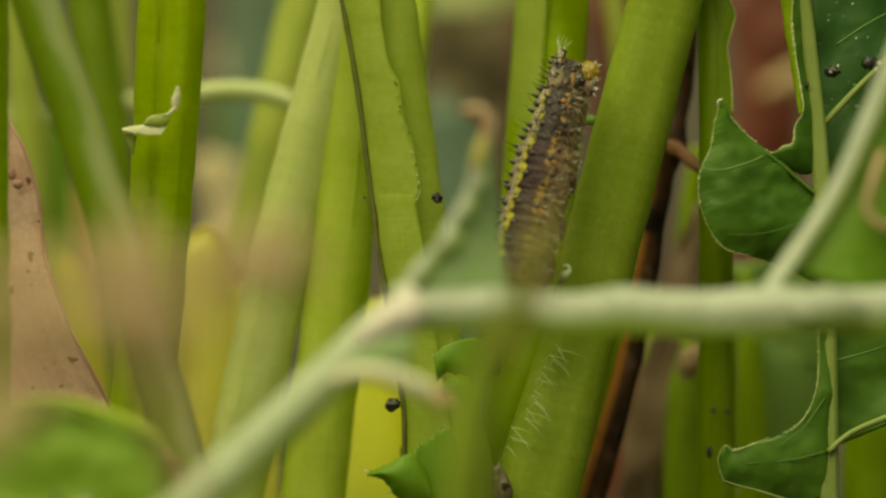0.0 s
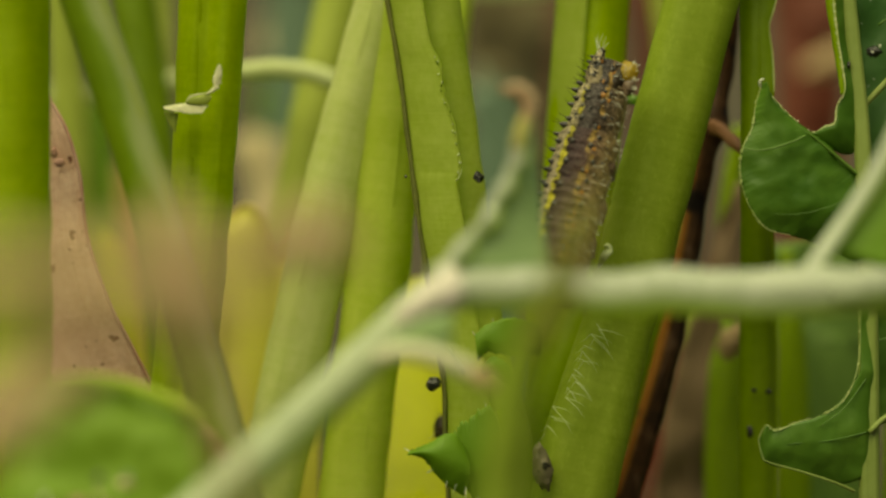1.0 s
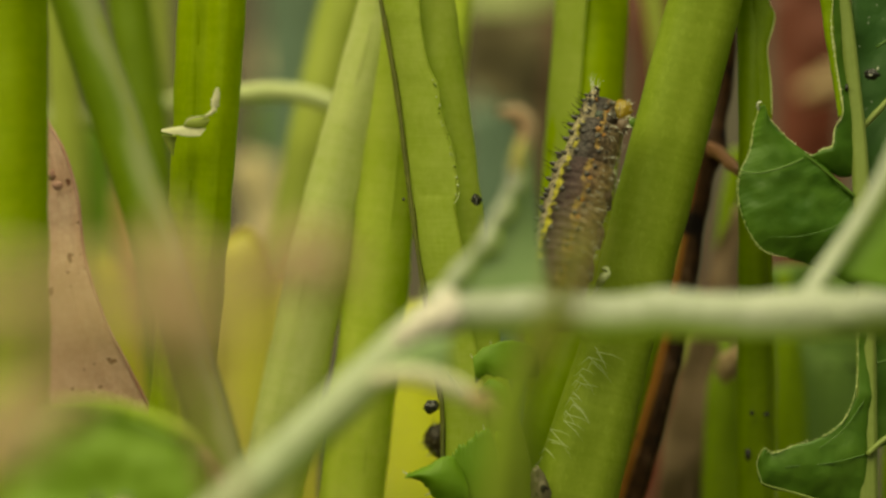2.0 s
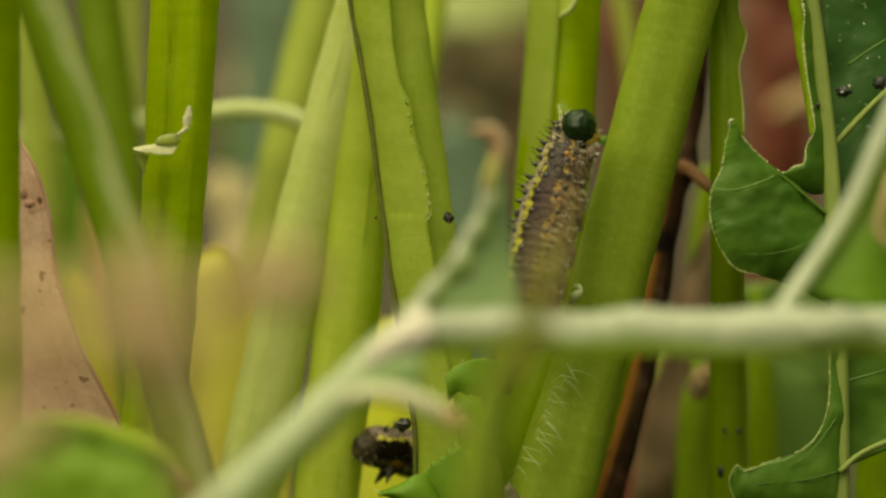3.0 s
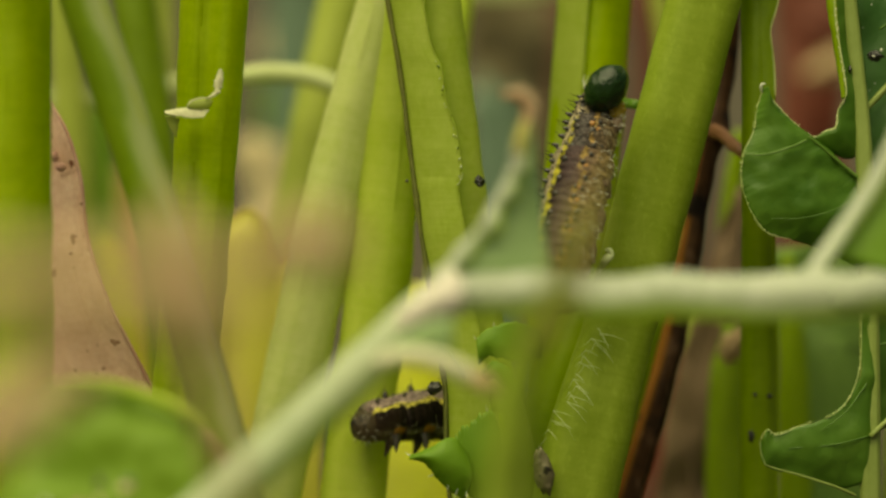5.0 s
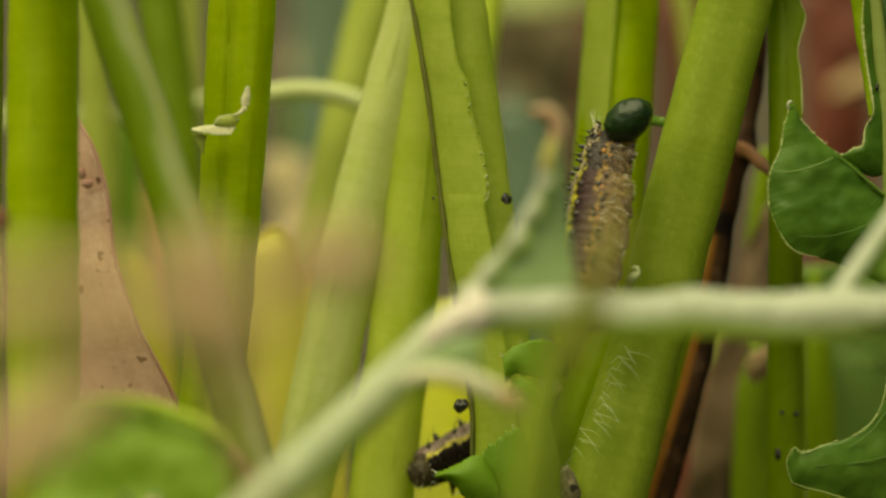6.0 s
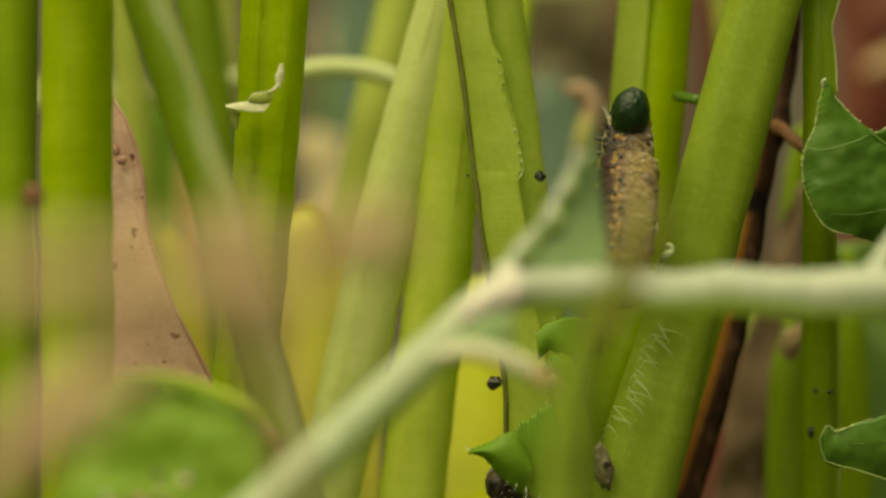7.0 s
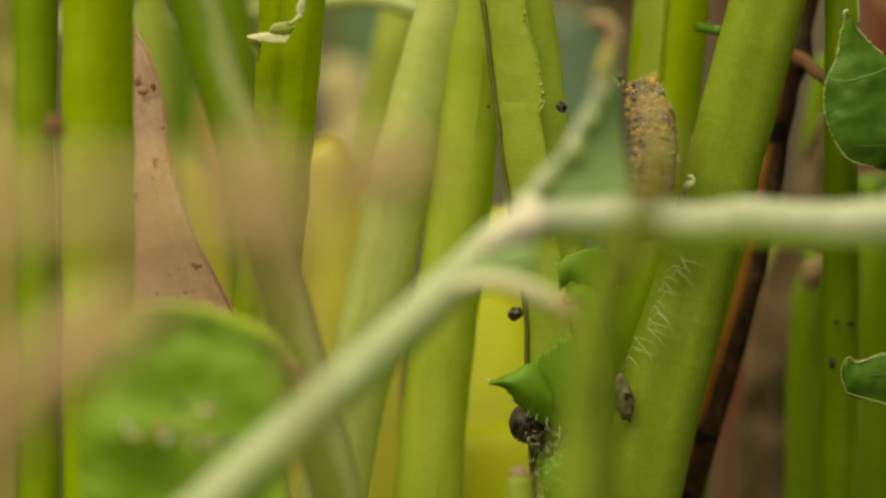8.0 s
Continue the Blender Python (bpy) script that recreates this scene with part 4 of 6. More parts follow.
    chewed_top = [(q[0], q[1] - 0.1, q[2]) for q in top + notch[1:10]]
    for edge, inner, count, mat, text in ((outline[:9], (25.5, 292.5, 92.0), 70, LEAF_RIM, "pale green serrations"), (chewed_top, (25.0, 293.5, 90.0), 110, SCRAP, "whitish chewed serrations"), (low, (26.5, 288.2, 71.0), 60, LEAF_RIM, "pale green serrations")):
        line, rows = spline(edge, 400), []
        for q in range(count):
            i = nibble.randint(3, 396)
            root = Vector(line[i])
            along = Vector(line[i + 2] - line[i - 2]).normalized()
            out = root - Vector(inner)
            out = (out - along * out.dot(along)).normalized()
            rows.append((root - out * 0.08, root + out * nibble.uniform(0.06, 0.2) + along * nibble.uniform(-0.12, 0.12), nibble.uniform(0.03, 0.085)))
        v, f = hair_mesh(rows)
        P.append(tagged(mesh_part("rim_serration", v, f, None, mat, ob, text, smooth=False), kind="stuff"))
    P.append(tube("rim", [(q[0], q[1] - 0.1, q[2], 0.045) for q in top + notch[1:]], LEAF_RIM, ob, "whitish chewed leaf rim", n=320, k=6, rough=1.5))
    P.append(tube("rim_tip", [(21.19, 293.95, 98.64, 0.10), (21.10, 293.8, 98.93, 0.11), (21.15, 293.65, 99.22, 0.09), (21.35, 293.44, 99.30, 0.06)], HAIR, ob, "whitish curled tip", n=14, k=8, rough=0.4))
    P.append(tube("rim", [(q[0], q[1] - 0.05, q[2], 0.024) for q in low + [(21.09, 287.62, 72.74), (21.05, 287.48, 72.06), (21.44, 287.23, 70.88)]], LEAF_RIM, ob, "thin pale chewed leaf rim", n=240, k=6, rough=1.5))
    P.append(tube("lower_rim", [(21.35, 287.23, 70.88, 0.03), (22.3, 287.15, 70.54, 0.06), (24, 287.26, 70.06, 0.08), (26.63, 287.47, 69.15, 0.10), (28.5, 288.27, 68.11, 0.12)], VEIN, ob, "thick pale lower rim", n=60, k=8, rough=0.5))
    attach(ob, P)


lobed_leaf()


# ---- sprawling whitish stem with a node and a withered leaf, near the lens ----
def sprawling_stem():
    ob = holder("sprawling_stem", "whitish green sprawling stem with a pinkish node", "stem", (-16.82, 245.89, 80.34))
    P = [tube("stem", list(reversed(grounded([(-3.58, 255.29, 90.87, 1.45), (-6.93, 251.70, 88.46, 1.51), (-12.70, 245.69, 84.23, 1.55), (-16.49, 241.05, 81.64, 1.60), (-22.31, 236.02, 77.21, 1.68), (-27.69, 232.04, 72.91, 1.66)], 0.6))), STEM_DULL, ob, n=90, k=24, rough=0.09),
         tube("stem", [(-3.58, 255.32, 91.02, 1.29), (-0.91, 255.40, 91.39, 1.45), (4.42, 255.42, 91.50, 1.52), (8.22, 255.36, 91.24, 1.45), (12.03, 255.40, 91.43, 1.64), (16.98, 255.36, 91.24, 1.56), (21.55, 255.40, 91.43, 1.68), (26.50, 255.40, 91.39, 1.52), (31.07, 255.44, 91.62, 1.60), (42.49, 255.49, 91.84, 1.60)], STEM_WHITE, ob, n=120, k=24, rough=0.12),
         tube("node", [(-5.24, 252.45, 90.06, 0.83), (-3.75, 251.47, 91.22, 1.20), (-2.92, 251.26, 92.11, 1.39), (-2.51, 251.83, 92.9, 0.94), (-2.37, 252.96, 93.42, 0.38)], NODE, ob, "pinkish pale swollen node", n=40, k=24, rough=0.45),
         tube("node", [(23.57, 254.83, 91.65, 0.91), (24.82, 254.36, 91.86, 1.2), (25.94, 254.27, 91.94, 1.27), (27.12, 254.47, 91.89, 1.15), (28.34, 254.95, 91.71, 0.91)], STEM_WHITE, ob, "pale swollen node", n=30, k=20, rough=0.35),
         blade("leaf_blade", [(-6.48, 248.94, 88.94), (-4.99, 249.25, 90.4), (-3.5, 249.39, 91.02), (-2.01, 249.45, 91.31)], [(-5.92, 248.84, 88.47), (-4.62, 248.88, 88.61), (-3.13, 248.84, 88.47), (-2.16, 248.88, 88.61)], LEAF_GREY, ob, "small grey-green leaf web", bulge=0.2, nu=8, nv=12),
         tube("stem", [(21.21, 255.94, 91.54, 0.56), (23.81, 260.03, 93.98, 0.63), (26.91, 262.88, 97.75, 0.69), (29.55, 265, 102.9, 0.75), (32.02, 267.21, 108.49, 0.75), (36.08, 270.33, 118.35, 0.70)], STEM_WHITE, ob, n=40, k=18),
         blade("leaf_blade", [(-2.63, 255.65, 92.58), (-0.53, 256.69, 95.09), (1.38, 257.82, 97.97), (2.34, 258.94, 100.87), (2.53, 259.46, 103.31)], [(4.43, 256.63, 92.37), (4.06, 257.67, 94.88), (3.68, 258.8, 97.78), (3.22, 259.44, 100.78), (2.76, 259.95, 103.22)], LEAF_GREY, ob, "grey-green triangular leaf", bulge=0.4, nu=14, nv=24),
         tube("leaf_edge", [(-3.19, 254.61, 92.51, 0.73), (-2.2, 255.5, 93.25, 0.51), (-1.35, 255.97, 94.2, 0.71), (-0.5, 256.2, 95.3, 0.46), (0.45, 256.40, 96.2, 0.76), (0.75, 256.6, 97.2, 0.44), (1.6, 256.88, 98.4, 0.67), (1.75, 257.0, 99.3, 0.41), (2.4, 257.23, 100.2, 0.76), (2.2, 257.4, 101.1, 0.44), (2.55, 257.64, 102.0, 0.56)], STEM_WHITE, ob, "pale thick leaf edge", n=60, k=14, rough=0.35),
         tube("withered_neck", [(2.36, 256.90, 100.87, 0.46), (2.58, 257.14, 101.99, 0.53), (2.81, 257.33, 102.92, 0.38)], STALK_STRAW, ob, "yellow-green shrunken neck", n=20, k=12, rough=0.3),
         tube("withered_tip", [(2.6, 258.91, 101.66, 0.46), (3.21, 259.26, 103.34, 0.61), (2.52, 259.18, 104.4, 0.50), (1.3, 258.71, 104.57, 0.27)], DRY_PINK, ob, "curled tan withered tip", n=20, k=12, rough=0.3),
         tube("side_shoot", [(-7.19, 247.84, 88.56, 0.45), (-5.34, 247.93, 89, 0.59), (-3.49, 247.9, 88.85, 0.63), (-1.63, 247.75, 88.13, 0.63), (0.04, 247.53, 87.11, 0.41)], SHOOT_CREAM, ob, "pale withered side shoot", n=24, k=14, rough=0.2),
         tube("withered_tip", [(-0.82, 247.48, 87.81, 0.48), (0.04, 247.36, 87.23, 0.56), (0.82, 247.22, 86.58, 0.22)], DRY, ob, "tan withered shoot tip", n=12, k=12, rough=0.3),
         blade("leaf_blade", [(23.9, 260.85, 93.01), (26.77, 263.17, 96.69), (29.22, 265.17, 101.28), (30.84, 266.47, 105.03)], [(30.17, 260.85, 90.62), (33.46, 262.8, 92.58), (35.94, 264.6, 96.21), (36.73, 265.58, 100.81)], LEAF_MID, ob, "mid green leaf blade", bulge=0.6, nu=16, nv=24),
         tube("tendril", [(30.22, 263.53, 100.79, 0.31), (29.53, 262.14, 99.08, 0.31), (29.14, 261.74, 97.18, 0.31), (30.11, 261.5, 96.04, 0.27), (31.78, 262.56, 96.22, 0.23)], DRY, ob, "tan curled dry tendril", n=24, k=10)]
    attach(ob, P)


sprawling_stem()

NEAR = stalk("olive green tapering leaf stalk near the lens", [(5.12, 221.20, 103.69, 0.10), (4.88, 221.98, 102.51, 0.30), (4.46, 223.55, 100.30, 0.50), (3.81, 224.08, 97.96, 0.74), (2.76, 225.54, 95.20, 1.05), (1.96, 225.94, 92.32, 1.29), (1.56, 226.21, 88.74, 1.46), (1.33, 226.61, 85.81, 1.57), (0.99, 226.43, 80.17, 1.71)], STALK_SOFT, round_section, ribs=(90,), rib_size=0.3)
attach(NEAR, [tube("withered_tip", [(5.55, 199.02, 109.96, 0.12), (5.16, 199.64, 108.05, 0.56), (4.73, 201.19, 105.74, 0.72), (4.12, 204.66, 102.79, 0.73), (3.26, 215.87, 97.82, 0.71)], STALK_STRAW, NEAR, "straw-green withered stalk tip", n=40, k=16, rough=0.2)])


# ---- round green leaf low near the lens ----
def near_leaf():
    ob = holder("near_leaf", "mid green rounded leaf with pale edge, brown margin and grit", "leaf", (-24.14, 250.27, 67.26))
    P = [blade("blade", [(-33.21, 256.50, 77.34), (-32.05, 257.42, 81.69), (-29.53, 257.98, 84.30), (-26.05, 257.98, 84.30), (-22.58, 257.77, 83.31), (-19.29, 257.34, 81.31)], [(-32.52, 250.66, 69.12), (-30.61, 250.42, 68.00), (-27.57, 250.19, 66.89), (-24.14, 250.19, 66.89), (-20.90, 250.27, 67.26), (-18.43, 250.66, 69.12)], LEAF_NEAR, ob, bulge=0.8, nu=26, nv=50, ripple=0.5, teeth=0.15),
         blade("margin", [(-19.49, 256.41, 81.76), (-18.64, 256.09, 80.25), (-18.18, 255.69, 78.37), (-17.95, 255.13, 75.73)], [(-18.60, 255.81, 81.32), (-17.45, 255.45, 79.63), (-17.07, 255.13, 78.13), (-17.45, 254.65, 75.87)], DRY_PINK, ob, "brown withered margin", bulge=0.2, nu=8, nv=30, ripple=0.4, teeth=0.3),
         tube("leaf_edge", [(-29.42, 257.07, 84.85, 0.19), (-25.96, 257.06, 84.77, 0.31), (-22.49, 256.85, 83.79, 0.42), (-20.57, 256.65, 82.89, 0.46), (-19.02, 256.40, 81.68, 0.19)], STALK_PALE, ob, "pale leaf edge", n=30, k=10),
         tube("petiole", grounded([(-24.09, 249.75, 67.23, 0.65), (-23.58, 247.73, 64.93, 0.72)]), STALK, ob, n=30, k=12)]
    crumbs = random.Random(6)
    for q in range(20):
        v, f, u = lump_mesh(crumbs.uniform(0.15, 0.6), 0.2, crumbs.uniform(0.12, 0.4), 0.7, q, 9, 6)
        o = mesh_part("grit", v, f, u, (DRY, HAIR, FRASS, DRY_CREAM, LEAF_BLUE)[q % 5], ob, "grit on the leaf")
        o.location = Vector((-25.19, 251.44, 77.59)) * MM + Vector((crumbs.gauss(0, 2.6), 0, crumbs.gauss(0, 1.0))) * MM
        P.append(o)
    attach(ob, P)


near_leaf()

# ---- dry stems close to the lens ----
def dry_piece(name, label, category, rows, mat):
    """A shrivelled stem or rolled leaf: its long body and the pinched tip."""
    ob = holder(name, label, category, rows[-1][:3])
    a, b = np.array(rows[0], float), np.array(rows[1], float)
    end = a + (a - b) / max(np.linalg.norm((a - b)[:3]), 1e-6) * 1.5
    end[2] -= 0.6
    end[3], a[3] = 0.05, a[3] * 0.98
    return attach(ob, [tube("body", rows, mat, ob, n=70, k=18, rough=0.3), tube("tip", [tuple(end), tuple((end + a) / 2), tuple(a), tuple(a * 0.8 + b * 0.2)], DRY_BROWN, ob, "dark pinched tip", n=14, k=10, rough=0.3)])


dry_piece("withered_shoot", "tan dry bent shoot very close to the lens", "dry shoot",
          [(-7.85, 153.19, 115.59, 0.23), (-11.04, 153.15, 115.37, 1.14), (-15.61, 153.1, 115.15, 1.28), (-21.45, 154.05, 114.81, 1.29), (-29.86, 155.93, 114.03, 1.30), (-34, 165, 60, 1.0), (-36, 180, -1, 1.0)], DRY)
dry_piece("withered_shoot", "pinkish tan dry upright shoot close to the lens", "dry shoot",
          grounded([(-15.76, 189.18, 111.77, 0.17), (-15.54, 188.85, 110.17, 0.95), (-15.20, 188.26, 107.43, 1.29), (-14.53, 187.68, 104.69, 1.07), (-13.69, 187.16, 102.22, 0.62), (-12.85, 186.40, 98.65, 0.36), (-12.17, 185.17, 92.89, 0.34)], 0.3), DRY_PINK)
dry_piece("dry_curl", "pinkish tan dry curled leaf beside the round green leaf", "dry leaf",
          [(-18.12, 175.78, 106.42, 0.21), (-19.35, 173.69, 106.19, 0.94), (-20.81, 171.51, 105.55, 1.34), (-22.61, 170.24, 104.43, 1.48), (-24.77, 168.85, 102.69, 1.37), (-27.21, 169.18, 99.42, 1.13), (-28.88, 171.67, 91.88, 0.68), (-32, 185, 0, 0.5)], DRY_PINK)
dry_piece("dry_curl", "pinkish dry curled leaf close to the lens", "dry leaf",
          [(-11.73, 181.68, 110.14, 0.14), (-10.47, 185.69, 109.77, 0.83), (-8.98, 187.71, 109.62, 1.23), (-7.51, 187.71, 109.62, 1.12), (-6.39, 187.53, 108.80, 0.28), (-6.07, 193.46, 98.21, 0.15), (-6.53, 201.48, 87.86, 0.15), (-12, 215, -1, 0.2)], DRY_PINK)

# ---- small toothed leaves at the foot of the channelled stalk ----
def toothed_leaf():
    ob = holder("toothed_leaf", "small bright green toothed leaf with pale spines", "leaf", (2.42, 284.96, 62.12))
    P = [tube("petiole", grounded([(1.34, 288.13, 74.66, 0.35), (1.99, 287.32, 70.85, 0.43), (1.77, 285.97, 64.51, 0.52), (1.99, 285.43, 61.97, 0.56)], 0.2), STALK, ob, n=40, k=12),
         blade("lobe", [(-5.69, 286.48, 71.71), (-4.26, 286.32, 72.37), (-2.97, 286.46, 73.05), (-2.11, 286.75, 72.97), (-1.47, 287.04, 71.91)], [(-5.52, 286.43, 71.45), (-4.48, 286.05, 71.11), (-3.62, 285.82, 70.02), (-2.54, 285.91, 69.01), (-1.55, 286.26, 68.24)], LEAF_MID, ob, bulge=0.9, nu=18, nv=50, teeth=0.1, ripple=0.15),
         blade("lobe", [(-2.34, 288.01, 72.63), (-1.69, 287.99, 73.53), (-0.95, 287.99, 73.98), (0.04, 288.06, 74.81), (0.61, 288.06, 74.81), (1.12, 287.86, 73.39)], [(-1.99, 287.54, 69.45), (-1.26, 287.31, 68.39), (-0.39, 287.13, 67.54), (0.26, 287.07, 67.24), (1.04, 287.25, 68.09), (1.47, 287.54, 69.45)], LEAF_MID, ob, bulge=0.35, nu=16, nv=50, teeth=0.45),
         blade("lobe", [(-0.69, 288.81, 80.27), (0.04, 288.96, 80.95), (1.21, 289.06, 81.41), (2.64, 289.57, 81.42), (4.37, 289.95, 80.8)], [(-0.47, 288.4, 78.33), (0.26, 288.54, 79), (1.21, 288.51, 78.84), (2.64, 288.96, 78.55), (4.37, 289.48, 78.6)], LEAF_MID, ob, bulge=0.3, nu=14, nv=36, teeth=0.12),
         blade("lobe", [(-0.35, 288.76, 77.62), (0.35, 288.44, 78.5), (1.04, 288.47, 78.67), (1.99, 288.33, 77.99)], [(0.04, 288.63, 76.98), (0.69, 288.19, 77.32), (1.34, 288.08, 76.81), (2.2, 287.96, 76.26)], LEAF_MID, ob, bulge=0.2, nu=10, nv=24, teeth=0.12),
         blade("lobe", [(-2.69, 290.58, 78.95), (-2.13, 290.42, 78.19), (-1.39, 290.22, 77.25)], [(-2.61, 290.49, 78.53), (-2.26, 290.31, 77.68), (-1.56, 290.11, 76.74)], LEAF_MID, ob, bulge=0.1, nu=8, nv=16),
         blade("lobe", [(-1.69, 286.54, 64.79), (-0.61, 286.81, 66.06), (0.69, 286.9, 66.48), (1.78, 287.08, 67.33)], [(-1.47, 285.91, 61.82), (-0.17, 285.78, 61.19), (0.69, 285.73, 60.97), (1.99, 285.64, 60.55)], LEAF_MID, ob, bulge=0.4, nu=12, nv=30, teeth=0.2)]
    spikes = [(((-5.68, 286.29, 71.76)), ((-6.11, 286.25, 72.08)), 0.06), (((-0.69, 288.62, 80.32)), ((-0.91, 288.5, 80.7)), 0.05), (((0.17, 287.29, 75.01)), ((0.09, 287.29, 75.5)), 0.05), (((0.69, 288.83, 81.33)), ((0.69, 288.81, 81.69)), 0.04),
              (((-3.79, 286, 70.41)), ((-4.39, 285.85, 70.19)), 0.08), (((-2.76, 285.85, 69.69)), ((-2.93, 285.43, 69.15)), 0.03), (((-2.07, 285.78, 69.36)), ((-2.41, 285.32, 68.64)), 0.03), (((-1.38, 285.91, 69.01)), ((-1.46, 285.2, 68.09)), 0.03), (((-0.39, 286.06, 68.29)), ((-0.69, 285.22, 67.2)), 0.03), (((0.26, 285.93, 67.66)), ((-0.82, 285.08, 66.56)), 0.03)]
    fuzz = random.Random(31)
    for q in range(40):
        root = Vector((-1.19, 281.78, 66.42)) + Vector((fuzz.uniform(-1.2, 1.3), 0, fuzz.uniform(-2.6, 2.4)))
        spikes.append((tuple(root), tuple(root + Vector((fuzz.uniform(-1.3, 0.9), -0.3, fuzz.uniform(-0.4, 1.2)))), 0.022))
    v, f = hair_mesh(spikes)
    P.append(mesh_part("spine_tuft", v, f, None, HAIR, ob, "pale tooth tips and hairs", smooth=False))
    attach(ob, P)


toothed_leaf()

# ---- leaves and litter further back ----
def back_leaf(label, a, b, mat, name="leaf", category="leaf", rib="along", **kw):
    """A leaf of the litter; rib 'along' runs between its edges, 'across' from one edge to the other."""
    ob = holder(name, label, category, b[-1])
    pa, pb = spline(a, 9), spline(b, 9)
    line = (pa + pb) / 2 if rib == "along" else np.array([pa[4] + (pb[4] - pa[4]) * q / 8 for q in range(9)])
    line[:, 1] -= 0.45
    return attach(ob, [blade("blade", a, b, mat, ob, **kw), tube("midrib", [(*q, 0.45 - 0.03 * k) for k, q in enumerate(line)], mat, ob, n=40, k=10)])


def scalloped_leaf():
    ob = holder("leaf", "yellowing leaf with a tan withered scalloped top", "leaf", (-18.73, 301.24, 32.93))
    top = [(-24.00, 323.72, 80.95), (-22.99, 324.00, 82.26), (-22.32, 324.06, 82.55), (-21.69, 324.00, 82.26), (-21.07, 324.10, 82.73), (-20.11, 324.18, 83.11), (-19.24, 324.04, 82.45), (-18.38, 323.74, 81.04), (-17.80, 323.44, 79.63), (-17.41, 323.37, 79.30), (-16.98, 323.45, 79.68), (-16.16, 323.66, 80.66), (-13.66, 323.88, 81.70)]
    attach(ob, [blade("blade", top, [(-23.27, 300.86, 31.12), (-22.48, 300.86, 31.12), (-21.70, 300.86, 31.12), (-20.91, 300.86, 31.12), (-20.12, 300.86, 31.12), (-19.33, 300.86, 31.12), (-18.54, 300.86, 31.12), (-17.76, 300.86, 31.12), (-16.97, 300.86, 31.12), (-16.18, 300.86, 31.12), (-15.39, 300.86, 31.12), (-14.60, 300.86, 31.12), (-13.82, 300.86, 31.12)], LEAF_OCHRE, ob, nv=80, nu=24),
                tube("withered_rim", [(x, y - 0.1, z, 0.16) for x, y, z in top], LEAF_TAN, ob, "tan withered leaf rim", n=90, k=8, rough=0.8)])


scalloped_leaf()
back_leaf("yellowing leaf low in the clump", [(-49.06, 390.91, 65.19), (-42.09, 391.27, 66.89), (-38.02, 390.79, 64.62), (-35.11, 389.82, 60.07)], [(-49.06, 374.83, -10.44), (-42.09, 374.83, -10.44), (-38.02, 374.83, -10.44), (-34.53, 374.83, -10.44)], LEAF_YELLOW, nv=40, rib="across")
back_leaf("dark brown dead leaf standing in the litter", [(-3.35, 466.13, 82.41), (-2.87, 465.00, 77.07), (-2.32, 463.72, 71.06), (-1.30, 462.30, 64.37), (-0.96, 448.52, -0.43)], [(8.35, 471.09, 81.69), (8.84, 469.80, 75.62), (8.35, 468.51, 69.54), (8.01, 467.22, 63.46), (6.63, 453.44, -1.36)], LITTER, "dead_leaf", "dead leaf", nv=40, ripple=1.5, rib="along")
back_leaf("red-brown dead leaf leaning in the litter", [(4.33, 484.13, 80.52), (5.04, 482.95, 74.97), (5.53, 481.92, 70.11), (6.81, 465.85, -5.50)], [(12.48, 484.13, 80.52), (12.84, 482.95, 74.97), (12.13, 481.63, 68.73), (10.35, 465.85, -5.50)], LITTER_RED, "dead_leaf", "dead leaf", nv=40, ripple=1.5, rib="along")
back_leaf("ochre dead leaf behind the stalks", [(-47.35, 442.08, 65.46), (-43.42, 441.68, 63.54), (-38.19, 441.54, 62.9), (-34.27, 440.45, 57.78)], [(-47.35, 420.33, -36.89), (-43.42, 420.33, -36.89), (-38.19, 420.33, -36.89), (-34.27, 420.33, -36.89)], DRY_OCHRE, "dead_leaf", "dead leaf", nv=40, rib="across")
back_leaf("broad yellow leaf behind the stalks", [(-9.83, 331.55, 74.53), (-9.33, 321.18, 68.99), (-9.28, 309.53, 62.32), (-9.57, 302.23, 56.79), (-9.49, 284.43, 21.16)], [(-2.19, 333.5, 74.08), (-1.89, 323.12, 68.51), (-1.13, 311.46, 61.77), (0.28, 304.14, 56.2), (0.71, 286.29, 20.32)], LEAF_YELLOW, nv=40, rib="along")
back_leaf("grey-brown dead leaf hanging behind the twig", [(21.71, 328.5, 84.21), (19.77, 327.28, 78.49), (17.33, 325.67, 70.87), (15.14, 323.44, 60.4), (14.65, 321.41, 50.87), (14.41, 313.92, 15.63)], [(23.31, 330.26, 82.86), (22.58, 329.24, 78.07), (22.09, 327.61, 70.4), (20.62, 325.37, 59.86), (21.84, 323.33, 50.28), (22.82, 315.8, 14.83)], DRY_BROWN, "dead_leaf", "dead leaf", nv=40, ripple=0.5, rib="along")
back_leaf("red-brown dead leaf with a pale spot", [(31.62, 428.28, 96.72), (31.62, 425.55, 83.89), (32.24, 422.44, 69.22), (34.12, 397.75, -46.92)], [(40.99, 428.28, 96.72), (40.99, 425.55, 83.89), (39.74, 422.44, 69.22), (37.24, 397.75, -46.92)], DRY_RED, "dead_leaf", "dead leaf", ripple=1.2, rib="along")
back_leaf("red-brown dead leaf standing in litter", [(17.15, 496.64, 81.65), (17.88, 494.83, 73.12), (19.33, 491.2, 56.07), (20.05, 460.99, -86.08)], [(28.77, 496.34, 80.23), (28.77, 494.83, 73.12), (28.05, 491.2, 56.07), (26.59, 460.99, -86.08)], DRY_RED, "dead_leaf", "dead leaf", ripple=1.2)
